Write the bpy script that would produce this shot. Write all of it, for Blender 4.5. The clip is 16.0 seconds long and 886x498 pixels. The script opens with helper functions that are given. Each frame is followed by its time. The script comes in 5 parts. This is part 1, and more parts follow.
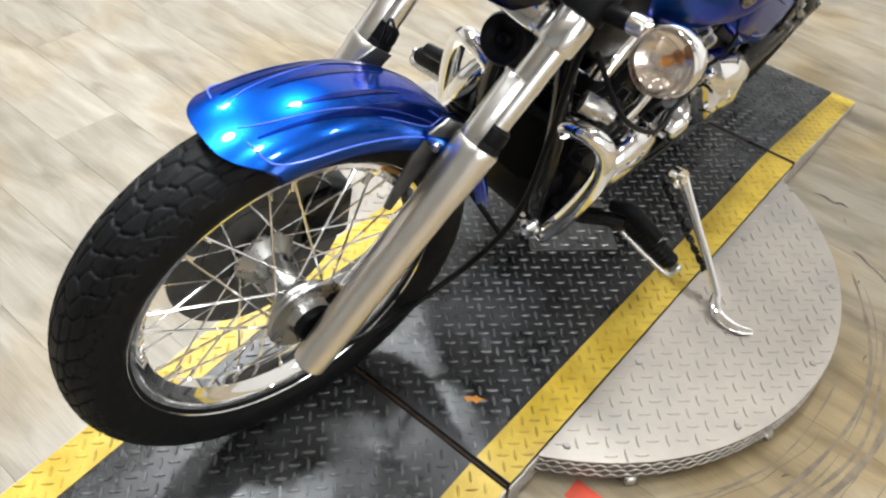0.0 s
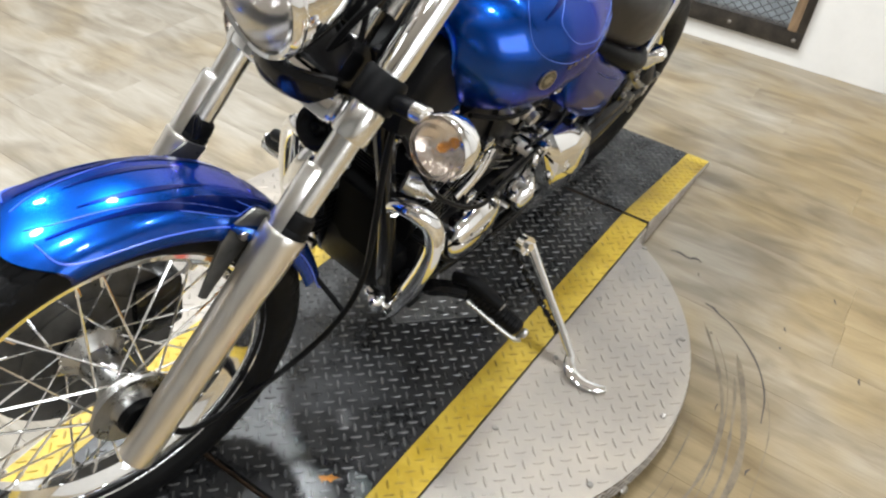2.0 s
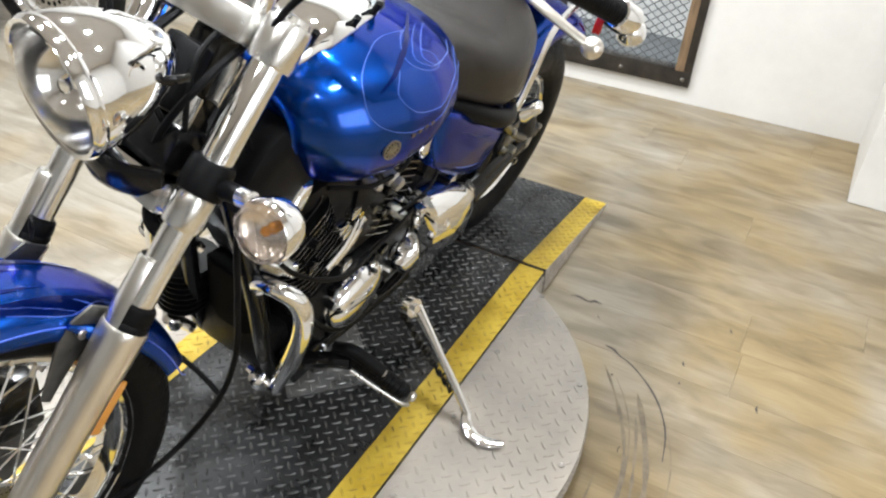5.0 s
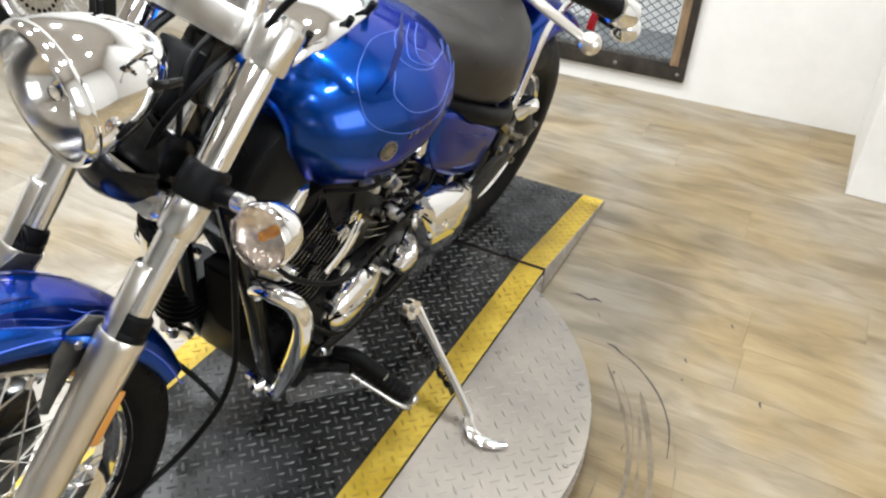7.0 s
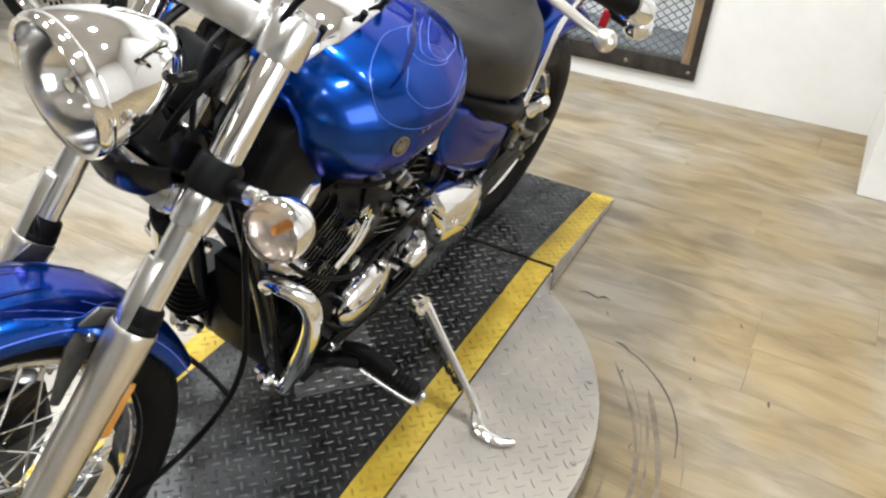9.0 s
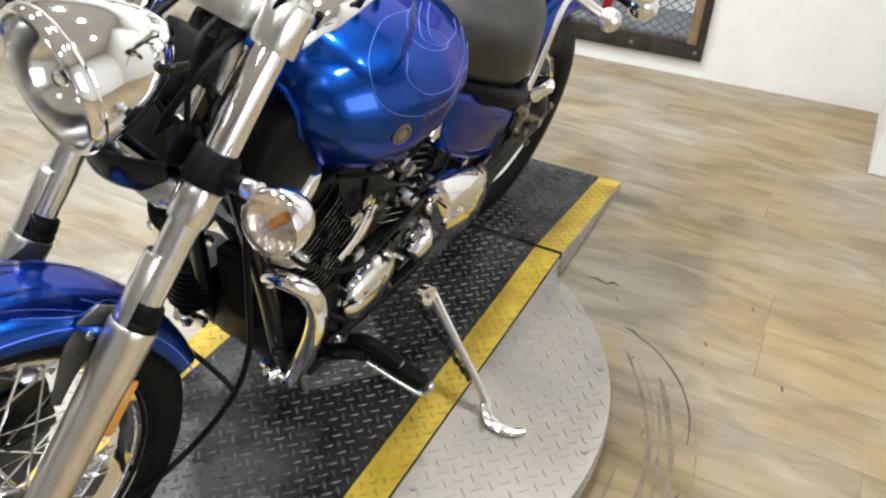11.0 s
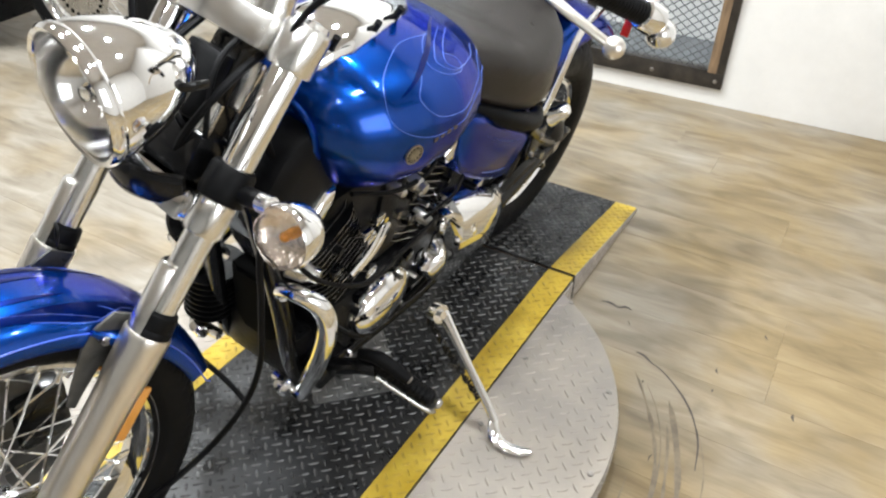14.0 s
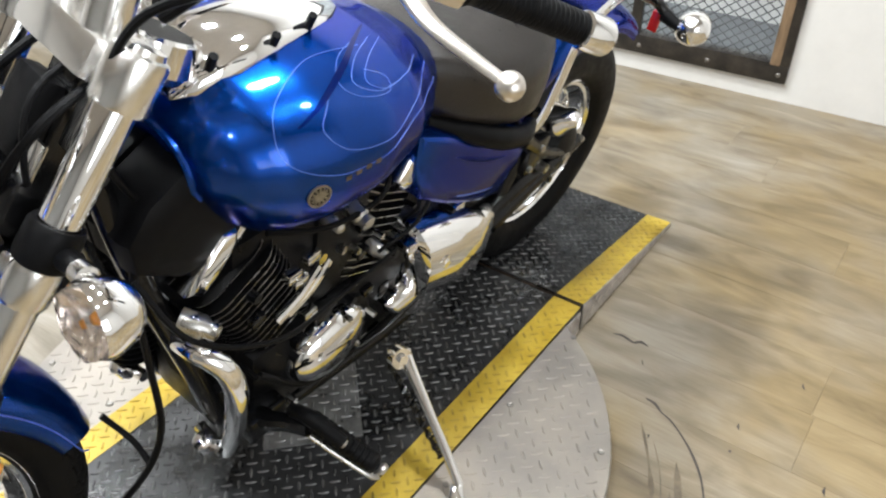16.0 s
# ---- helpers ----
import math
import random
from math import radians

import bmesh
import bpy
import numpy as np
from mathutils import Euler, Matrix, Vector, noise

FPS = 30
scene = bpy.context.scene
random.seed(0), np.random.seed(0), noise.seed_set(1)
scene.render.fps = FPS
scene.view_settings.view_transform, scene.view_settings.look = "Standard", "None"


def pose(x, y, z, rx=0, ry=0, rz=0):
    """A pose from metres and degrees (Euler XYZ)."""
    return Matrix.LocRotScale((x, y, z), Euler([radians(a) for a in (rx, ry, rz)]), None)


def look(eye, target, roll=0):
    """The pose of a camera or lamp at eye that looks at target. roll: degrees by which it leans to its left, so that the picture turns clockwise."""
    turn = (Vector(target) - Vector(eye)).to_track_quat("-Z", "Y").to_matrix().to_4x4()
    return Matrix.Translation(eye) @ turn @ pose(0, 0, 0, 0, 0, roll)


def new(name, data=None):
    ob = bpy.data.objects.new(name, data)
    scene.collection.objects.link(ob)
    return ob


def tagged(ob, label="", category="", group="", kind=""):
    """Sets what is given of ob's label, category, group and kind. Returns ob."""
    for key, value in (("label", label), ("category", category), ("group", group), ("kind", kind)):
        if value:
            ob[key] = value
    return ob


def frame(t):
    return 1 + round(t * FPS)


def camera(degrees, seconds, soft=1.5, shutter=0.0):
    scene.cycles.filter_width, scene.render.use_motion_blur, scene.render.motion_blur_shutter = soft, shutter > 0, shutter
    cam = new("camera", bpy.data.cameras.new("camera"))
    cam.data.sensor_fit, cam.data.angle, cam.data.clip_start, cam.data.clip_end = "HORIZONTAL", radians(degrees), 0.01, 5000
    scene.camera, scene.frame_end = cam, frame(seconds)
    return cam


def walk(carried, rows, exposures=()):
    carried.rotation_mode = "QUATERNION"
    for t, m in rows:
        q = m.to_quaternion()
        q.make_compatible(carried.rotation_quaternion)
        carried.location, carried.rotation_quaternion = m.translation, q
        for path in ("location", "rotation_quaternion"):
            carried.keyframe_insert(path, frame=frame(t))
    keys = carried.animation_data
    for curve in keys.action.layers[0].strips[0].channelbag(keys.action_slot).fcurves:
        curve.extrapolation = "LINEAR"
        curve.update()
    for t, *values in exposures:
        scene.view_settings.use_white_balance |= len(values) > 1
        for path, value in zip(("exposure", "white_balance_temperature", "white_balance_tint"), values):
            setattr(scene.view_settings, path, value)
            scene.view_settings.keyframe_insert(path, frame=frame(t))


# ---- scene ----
cam = camera(58.6, 16.0, soft=2.3)
PATH = [
    (0, (0.566, -1.239, 1.236), (-0.265, -0.066, -0.155), 6.9),
    (0.5, (0.574, -1.25, 1.238), (-0.252, -0.061, -0.142), 7.0),
    (1, (0.58, -1.258, 1.244), (-0.193, 0.014, -0.092), 8.2),
    (1.5, (0.605, -1.228, 1.258), (-0.157, 0.087, -0.041), 7.6),
    (2, (0.695, -1.157, 1.287), (-0.076, 0.2, 0.036), 7.3),
    (2.5, (0.767, -1.121, 1.32), (-0.046, 0.28, 0.145), 4.8),
    (3, (0.786, -1.098, 1.326), (-0.007, 0.352, 0.2), 4.4),
    (3.5, (0.803, -1.087, 1.333), (0.036, 0.395, 0.231), 3.9),
    (4, (0.812, -1.079, 1.335), (0.069, 0.404, 0.217), 3.6),
    (4.5, (0.81, -1.076, 1.328), (0.081, 0.406, 0.201), 4.6),
    (5, (0.81, -1.074, 1.325), (0.093, 0.406, 0.187), 4.4),
    (7.5, (0.799, -1.065, 1.318), (0.089, 0.418, 0.181), 3.3),
    (8, (0.798, -1.068, 1.318), (0.084, 0.411, 0.176), 3.5),
    (10.5, (0.791, -1.064, 1.311), (0.051, 0.398, 0.164), 3.1),
    (11, (0.791, -1.047, 1.306), (0.06, 0.4, 0.134), 2.1),
    (11.5, (0.807, -1.012, 1.299), (0.092, 0.427, 0.108), 2.6),
    (12, (0.815, -1.007, 1.305), (0.036, 0.411, 0.13), 1.7),
    (12.5, (0.806, -1.033, 1.308), (0.005, 0.383, 0.144), 2.5),
    (13, (0.805, -1.055, 1.314), (0.01, 0.374, 0.161), 3.2),
    (13.5, (0.81, -1.064, 1.318), (0.008, 0.38, 0.191), 2.8),
    (14, (0.82, -1.059, 1.317), (0.024, 0.388, 0.189), 2.4),
    (14.5, (0.823, -1.042, 1.307), (0.038, 0.393, 0.157), 2.3),
    (15, (0.866, -0.974, 1.298), (0.026, 0.443, 0.165), 1.3),
    (15.5, (0.926, -0.903, 1.314), (-0.091, 0.446, 0.244), -1.4),
    (16, (0.876, -0.734, 1.288), (-0.072, 0.572, 0.105), -0.1),
]
walk(cam, [(t, look(eye, target, roll)) for t, eye, target, roll in PATH],
     ((0, 0.0), (1, 0.0), (2, -0.08), (3, -0.1), (4, -0.05), (5, 0.02), (7.5, 0.05), (8.2, 0.04), (10.5, -0.08), (12, 0.0), (14.5, 0.05), (15.5, -0.06), (16, -0.1)))

# ---- world and lamps ----
world = bpy.data.worlds.new("world")
scene.world = world
world.use_nodes = True
world.node_tree.nodes["Background"].inputs[0].default_value = (1.0, 0.95, 0.88, 1)
world.node_tree.nodes["Background"].inputs[1].default_value = 0.015

CEIL = 3.1
LAMPS = [(-1.1, -0.75), (0.15, -0.75), (1.4, -0.75), (-1.1, 0.75), (0.15, 0.75), (1.4, 0.75), (-2.4, 0.0), (0.15, -2.2), (1.4, -2.2)]
POWER = [78, 40, 20, 78, 40, 20, 70, 22, 12]
for (lx, ly), watt in zip(LAMPS, POWER):
    ld = bpy.data.lights.new("ceiling_spot", "AREA")
    ld.shape, ld.size, ld.energy, ld.color = "DISK", 0.22, watt, (0.925, 0.975, 1.0)
    lo = new("ceiling_spot_light", ld)
    lo.matrix_world = pose(lx, ly, CEIL - 0.03)

# ---- materials ----
def mat(name, color=(0.5, 0.5, 0.5), rough=0.5, metal=0.0, coat=0.0, vary=0.0, scale=20.0, bump=0.0, bscale=80.0, tint=None, stretch=None, rvary=0.0, spec=0.5):
    m = bpy.data.materials.new(name)
    m.use_nodes = True
    n, l = m.node_tree.nodes, m.node_tree.links
    b = n["Principled BSDF"]
    b.inputs["Base Color"].default_value = (*color, 1)
    b.inputs["Roughness"].default_value = rough
    b.inputs["Metallic"].default_value = metal
    b.inputs["Coat Weight"].default_value = coat
    b.inputs["Coat Roughness"].default_value = 0.04
    b.inputs["Specular IOR Level"].default_value = spec
    co = n.new("ShaderNodeTexCoord")
    src = co.outputs["Object"]
    if stretch:
        mp = n.new("ShaderNodeMapping")
        mp.inputs["Scale"].default_value = stretch
        l.new(src, mp.inputs["Vector"])
        src = mp.outputs["Vector"]
    if vary or rvary:
        t = n.new("ShaderNodeTexNoise")
        t.inputs["Scale"].default_value, t.inputs["Detail"].default_value, t.inputs["Roughness"].default_value = scale, 6, 0.65
        l.new(src, t.inputs["Vector"])
        if vary:
            r = n.new("ShaderNodeMix")
            r.data_type = "RGBA"
            dark = tuple(c * (1 - vary) for c in color)
            lite = tint or tuple(min(1, c * (1 + vary)) for c in color)
            r.inputs[6].default_value, r.inputs[7].default_value = (*dark, 1), (*lite, 1)
            mr = n.new("ShaderNodeMapRange")
            mr.inputs[1].default_value, mr.inputs[2].default_value = 0.3, 0.7
            l.new(t.outputs["Fac"], mr.inputs[0])
            l.new(mr.outputs[0], r.inputs[0])
            l.new(r.outputs[2], b.inputs["Base Color"])
        if rvary:
            mr2 = n.new("ShaderNodeMapRange")
            mr2.inputs[1].default_value, mr2.inputs[2].default_value = 0.3, 0.7
            mr2.inputs[3].default_value, mr2.inputs[4].default_value = max(0.02, rough - rvary), min(1, rough + rvary)
            l.new(t.outputs["Fac"], mr2.inputs[0])
            l.new(mr2.outputs[0], b.inputs["Roughness"])
    if bump:
        t2 = n.new("ShaderNodeTexNoise")
        t2.inputs["Scale"].default_value, t2.inputs["Detail"].default_value = bscale, 4
        l.new(src, t2.inputs["Vector"])
        bp = n.new("ShaderNodeBump")
        bp.inputs["Strength"].default_value, bp.inputs["Distance"].default_value = bump, 0.002
        l.new(t2.outputs["Fac"], bp.inputs["Height"])
        l.new(bp.outputs[0], b.inputs["Normal"])
    return m


M_BLUE = mat("blue_paint", (0.002, 0.040, 0.28), 0.27, 0.92, 0.5, 0.3, 900, tint=(0.004, 0.082, 0.46), spec=0.03)
M_BLUE.node_tree.nodes["Principled BSDF"].inputs["Specular Tint"].default_value = (0.02, 0.20, 0.66, 1)
M_PIN = mat("pale_pinstripe", (0.10, 0.19, 0.58), 0.3, 0.3, 0.4)
M_BRONZE = mat("dull_bronze", (0.16, 0.12, 0.08), 0.3, 0.8, vary=0.3, scale=60)
M_BADGE = mat("worn_pale_badge", (0.3, 0.27, 0.21), 0.35, 0.8, vary=0.3, scale=80)
M_PINDIM = mat("blue_pinstripe", (0.05, 0.12, 0.62), 0.3, 0, 1.0)
M_BRACKET = mat("dark_steel_bracket", (0.09, 0.088, 0.085), 0.35, 0.6, vary=0.3, scale=30, rvary=0.1)
M_RUSTY = mat("rusty_black_rod", (0.012, 0.01, 0.009), 0.6, 0.2, vary=0.6, scale=40, tint=(0.06, 0.035, 0.02), spec=0.2)
M_BACKFLOOR = mat("dull_grey_floor", (0.09, 0.09, 0.088), 0.6, vary=0.25, scale=4)
M_RIMBAND = mat("brown_grey_plate_rim", (0.13, 0.11, 0.09), 0.45, 0.5, vary=0.35, scale=18, rvary=0.12)
M_RIMTREAD = mat("pale_rim_tread", (0.5, 0.47, 0.44), 0.35, 0.7, vary=0.3, scale=20)
M_FLAME = mat("dark_blue_flame", (0.0015, 0.012, 0.12), 0.3, 0.9, 0.3, vary=0.2, scale=900, spec=0.05)
M_CHROME = mat("chrome", (0.93, 0.93, 0.935), 0.055, 1.0, rvary=0.03, scale=30)
M_ALU = mat("brushed_aluminium", (0.8, 0.76, 0.71), 0.3, 1.0, vary=0.05, scale=30, stretch=(1, 1, 0.06), rvary=0.03)
M_SATIN = mat("satin_silver", (0.86, 0.85, 0.83), 0.22, 1.0, rvary=0.06, scale=40)
M_BOWL = mat("silver_bowl", (0.9, 0.9, 0.9), 0.13, 0.9, rvary=0.08, scale=40)
M_STEEL = mat("cast_steel", (0.5, 0.49, 0.47), 0.3, 1.0, vary=0.2, scale=40, rvary=0.1)
M_RUBBER = mat("tyre_rubber", (0.0045, 0.0045, 0.005), 0.55, spec=0.14, vary=0.35, scale=45, bump=0.25, bscale=350, rvary=0.12)
M_BLACK = mat("black_enamel", (0.005, 0.005, 0.0055), 0.2, 0, 0.1, spec=0.3, vary=0.4, scale=50, rvary=0.1)
M_PLASTIC = mat("matt_black_plastic", (0.0045, 0.0045, 0.005), 0.42, spec=0.09, vary=0.3, scale=60, bump=0.2, bscale=500)
M_ENGINE = mat("black_engine_paint", (0.004, 0.004, 0.0045), 0.36, 0.0, spec=0.16, vary=0.5, scale=40, bump=0.3, bscale=300, rvary=0.12)
M_FINEDGE = mat("machined_fin_edge", (0.32, 0.32, 0.32), 0.3, 1.0, rvary=0.1)
M_LEATHER = mat("dark_brown_leather", (0.0135, 0.011, 0.0095), 0.36, vary=0.3, scale=25, bump=0.45, bscale=260, rvary=0.1)
M_ORANGE = mat("amber_plastic", (0.8, 0.36, 0.08), 0.25, coat=0.5)
M_RED = mat("red_lens", (0.5, 0.02, 0.02), 0.15, coat=0.6)
M_YELLOW = mat("worn_yellow_paint", (0.5, 0.32, 0.018), 0.42, 0, 0.0, vary=0.32, scale=11, bump=0.3, bscale=150, rvary=0.15, tint=(0.56, 0.40, 0.05))
M_YELTREAD = mat("dirty_yellow_tread", (0.36, 0.225, 0.015), 0.42, vary=0.55, scale=22, tint=(0.52, 0.36, 0.04), rvary=0.15)
M_BLKPLATE = mat("black_painted_plate", (0.016, 0.0165, 0.0175), 0.3, 0.0, vary=0.6, scale=9, bump=0.3, bscale=200, tint=(0.035, 0.035, 0.037), rvary=0.14)
# Greyed by wear, and lightened further for the light the tops catch.
M_BLKTREAD = mat("worn_glint_tread", (0.06, 0.06, 0.062), 0.28, 0.4, vary=0.6, scale=14, tint=(0.2, 0.2, 0.2), rvary=0.1)
M_GREYPLATE = mat("bare_aluminium_plate", (0.345, 0.318, 0.295), 0.42, 0.6, vary=0.2, scale=5, tint=(0.42, 0.37, 0.315), bump=0.25, bscale=160, rvary=0.12)
M_EDGE = mat("dirty_aluminium_edge", (0.4, 0.37, 0.34), 0.5, 0.6, vary=0.4, scale=25, rvary=0.1)
M_GAP = mat("black_gap", (0.003, 0.003, 0.003), 0.8, vary=0.3, spec=0.06)
M_WALL = mat("white_painted_wall", (0.68, 0.66, 0.635), 0.55, vary=0.05, scale=6, bump=0.2, bscale=60)
M_DIMWALL = mat("dim_unseen_wall", (0.25, 0.245, 0.235), 0.6, vary=0.08, scale=5, bump=0.2, bscale=60)
M_CEIL = mat("tan_ceiling", (0.56, 0.52, 0.47), 0.8, vary=0.05, scale=4)
M_STRIP = mat("bare_timber_strip", (0.2, 0.13, 0.075), 0.6, vary=0.45, scale=9, stretch=(8, 8, 1), bump=0.3, bscale=60)
M_FRAME = mat("rusty_black_angle_iron", (0.022, 0.02, 0.018), 0.45, 0.3, vary=0.5, scale=18, tint=(0.055, 0.045, 0.036), bump=0.3, bscale=120)
M_MESH = mat("black_expanded_metal", (0.035, 0.033, 0.032), 0.4, 0.5, vary=0.3)
M_HUBPLATE = mat("worn_grey_plate", (0.3, 0.3, 0.3), 0.35, 0.6, vary=0.4, scale=15, rvary=0.12, bump=0.2)
M_TEAR = mat("torn_vinyl", (0.05, 0.04, 0.035), 0.7, vary=0.5, scale=50)
M_STAIN = mat("brown_floor_stain", (0.14, 0.108, 0.07), 0.5, vary=0.35, scale=22)
M_SCUFF = mat("brown_scuff", (0.1, 0.075, 0.05), 0.6, vary=0.4, scale=40)
M_LEAF = mat("orange_leaf", (0.55, 0.22, 0.03), 0.6, vary=0.4, scale=60)
M_SCREW = mat("dull_screw", (0.3, 0.28, 0.26), 0.4, 0.9, vary=0.3, scale=60)
M_REDTAPE = mat("red_paint_mark", (0.5, 0.06, 0.03), 0.5, vary=0.2)


def glass_mat(name, color=(1, 1, 1), rough=0.0, bump=False, ior=1.45):
    m = mat(name, color, rough)
    b = m.node_tree.nodes["Principled BSDF"]
    b.inputs["Transmission Weight"].default_value = 1.0
    b.inputs["IOR"].default_value = ior
    return m


M_GLASS = glass_mat("clear_lens", (0.97, 0.97, 0.97), 0.04, ior=1.2)
M_LENS = glass_mat("frosted_signal_lens", (1.0, 0.94, 0.9), 0.14, ior=1.18)


def floor_mat():
    m = bpy.data.materials.new("vinyl_wood_plank")
    m.use_nodes = True
    n, l = m.node_tree.nodes, m.node_tree.links
    b = n["Principled BSDF"]
    b.inputs["Roughness"].default_value = 0.42
    b.inputs["Specular IOR Level"].default_value = 0.35
    co, oi = n.new("ShaderNodeTexCoord"), n.new("ShaderNodeObjectInfo")
    mul = n.new("ShaderNodeMath"); mul.operation = "MULTIPLY"; mul.inputs[1].default_value = 37.0
    l.new(oi.outputs["Random"], mul.inputs[0])
    comb = n.new("ShaderNodeCombineXYZ")
    l.new(mul.outputs[0], comb.inputs[0]); l.new(mul.outputs[0], comb.inputs[1])
    add = n.new("ShaderNodeVectorMath"); add.operation = "ADD"
    l.new(co.outputs["Object"], add.inputs[0]); l.new(comb.outputs[0], add.inputs[1])
    mp = n.new("ShaderNodeMapping"); mp.inputs["Scale"].default_value = (2.2, 7, 1)
    l.new(add.outputs[0], mp.inputs["Vector"])
    t1 = n.new("ShaderNodeTexNoise"); t1.inputs["Scale"].default_value, t1.inputs["Detail"].default_value, t1.inputs["Distortion"].default_value = 1.7, 7, 1.1
    l.new(mp.outputs[0], t1.inputs["Vector"])
    r1 = n.new("ShaderNodeValToRGB")
    e = r1.color_ramp.elements
    e[0].position, e[0].color = 0.25, (0.155, 0.125, 0.082, 1)
    e[1].position, e[1].color = 0.75, (0.325, 0.28, 0.205, 1)
    mid = r1.color_ramp.elements.new(0.5); mid.color = (0.25, 0.209, 0.145, 1)
    l.new(t1.outputs["Fac"], r1.inputs[0])
    mp2 = n.new("ShaderNodeMapping"); mp2.inputs["Scale"].default_value = (6, 120, 1)
    l.new(add.outputs[0], mp2.inputs["Vector"])
    t2 = n.new("ShaderNodeTexNoise"); t2.inputs["Scale"].default_value, t2.inputs["Detail"].default_value = 2.0, 5
    l.new(mp2.outputs[0], t2.inputs["Vector"])
    mx = n.new("ShaderNodeMix"); mx.data_type, mx.blend_type = "RGBA", "SOFT_LIGHT"
    mx.inputs[0].default_value = 0.3
    l.new(r1.outputs[0], mx.inputs[6]); l.new(t2.outputs["Fac"], mx.inputs[7])
    hv = n.new("ShaderNodeHueSaturation")
    mrv = n.new("ShaderNodeMapRange"); mrv.inputs[3].default_value, mrv.inputs[4].default_value = 0.92, 1.08
    l.new(oi.outputs["Random"], mrv.inputs[0]); l.new(mrv.outputs[0], hv.inputs["Value"])
    geo = n.new("ShaderNodeNewGeometry")
    t3 = n.new("ShaderNodeTexNoise"); t3.inputs["Scale"].default_value, t3.inputs["Detail"].default_value = 2.3, 4
    l.new(geo.outputs["Position"], t3.inputs["Vector"])
    mr3 = n.new("ShaderNodeMapRange"); mr3.inputs[1].default_value, mr3.inputs[2].default_value = 0.35, 0.65
    l.new(t3.outputs["Fac"], mr3.inputs[0])
    # Noise patches plus an x ramp: glare painted at left, dimmer brown at right.
    tone = n.new("ShaderNodeMix"); tone.data_type = "RGBA"
    tone.inputs[6].default_value, tone.inputs[7].default_value = (0.98, 1.03, 1.2, 1), (0.88, 0.77, 0.575, 1)
    sp = n.new("ShaderNodeSeparateXYZ"); l.new(geo.outputs["Position"], sp.inputs[0])
    glare_x = n.new("ShaderNodeMapRange"); glare_x.inputs[1].default_value, glare_x.inputs[2].default_value, glare_x.inputs[3].default_value, glare_x.inputs[4].default_value = -0.9, 1.1, -0.45, 0.4
    l.new(sp.outputs[0], glare_x.inputs[0])
    ad = n.new("ShaderNodeMath"); ad.use_clamp = True
    l.new(mr3.outputs[0], ad.inputs[0]); l.new(glare_x.outputs[0], ad.inputs[1])
    l.new(ad.outputs[0], tone.inputs[0])
    mul3 = n.new("ShaderNodeMix"); mul3.data_type, mul3.blend_type = "RGBA", "MULTIPLY"
    mul3.inputs[0].default_value = 1.0
    l.new(mx.outputs[2], mul3.inputs[6]); l.new(tone.outputs[2], mul3.inputs[7])
    l.new(mul3.outputs[2], hv.inputs["Color"])
    l.new(hv.outputs[0], b.inputs["Base Color"])
    bp = n.new("ShaderNodeBump"); bp.inputs["Strength"].default_value, bp.inputs["Distance"].default_value = 0.15, 0.001
    l.new(t2.outputs["Fac"], bp.inputs["Height"]); l.new(bp.outputs[0], b.inputs["Normal"])
    return m


M_PLANK = floor_mat()


# ---- mesh helpers ----
def finish(bm, name, material, smooth=35):
    bmesh.ops.recalc_face_normals(bm, faces=bm.faces)
    me = bpy.data.meshes.new(name)
    bm.to_mesh(me)
    bm.free()
    for m in (material if isinstance(material, (list, tuple)) else [material]):
        me.materials.append(m)
    if smooth:
        me.polygons.foreach_set("use_smooth", [True] * len(me.polygons))
        me.set_sharp_from_angle(angle=radians(smooth))
    return me


def part(name, bm, material, parent=None, label="", smooth=35):
    ob = new(name, finish(bm, name, material, smooth))
    if parent is not None:
        ob.parent = parent
        if parent.name == "motorcycle":
            ob.matrix_local = BODY
    if label:
        tagged(ob, label)
    return ob


def box(bm, x0, x1, y0, y1, z0, z1, bevel=0.0, m=None):
    r = bmesh.ops.create_cube(bm, size=1, matrix=Matrix.Translation(((x0 + x1) / 2, (y0 + y1) / 2, (z0 + z1) / 2)) @ Matrix.Diagonal((x1 - x0, y1 - y0, z1 - z0, 1)))
    vs = r["verts"]
    if bevel:
        es = list({e for v in vs for e in v.link_edges})
        b = bmesh.ops.bevel(bm, geom=es, offset=bevel, segments=2, affect="EDGES", profile=0.6)
        vs = list({v for f in b["faces"] for v in f.verts} | {v for v in vs if v.is_valid})
    if m is not None:
        bmesh.ops.transform(bm, matrix=m, verts=vs)
    return vs


def smooth_path(pts, steps=8):
    """Catmull-Rom through the points."""
    P = [Vector(p) for p in pts]
    P = [2 * P[0] - P[1]] + P + [2 * P[-1] - P[-2]]
    out = []
    for i in range(1, len(P) - 2):
        for k in range(steps):
            t = k / steps
            a, b, c, d = P[i - 1], P[i], P[i + 1], P[i + 2]
            out.append(0.5 * (2 * b + (c - a) * t + (2 * a - 5 * b + 4 * c - d) * t * t + (3 * b - a - 3 * c + d) * t ** 3))
    out.append(P[-2])
    return out


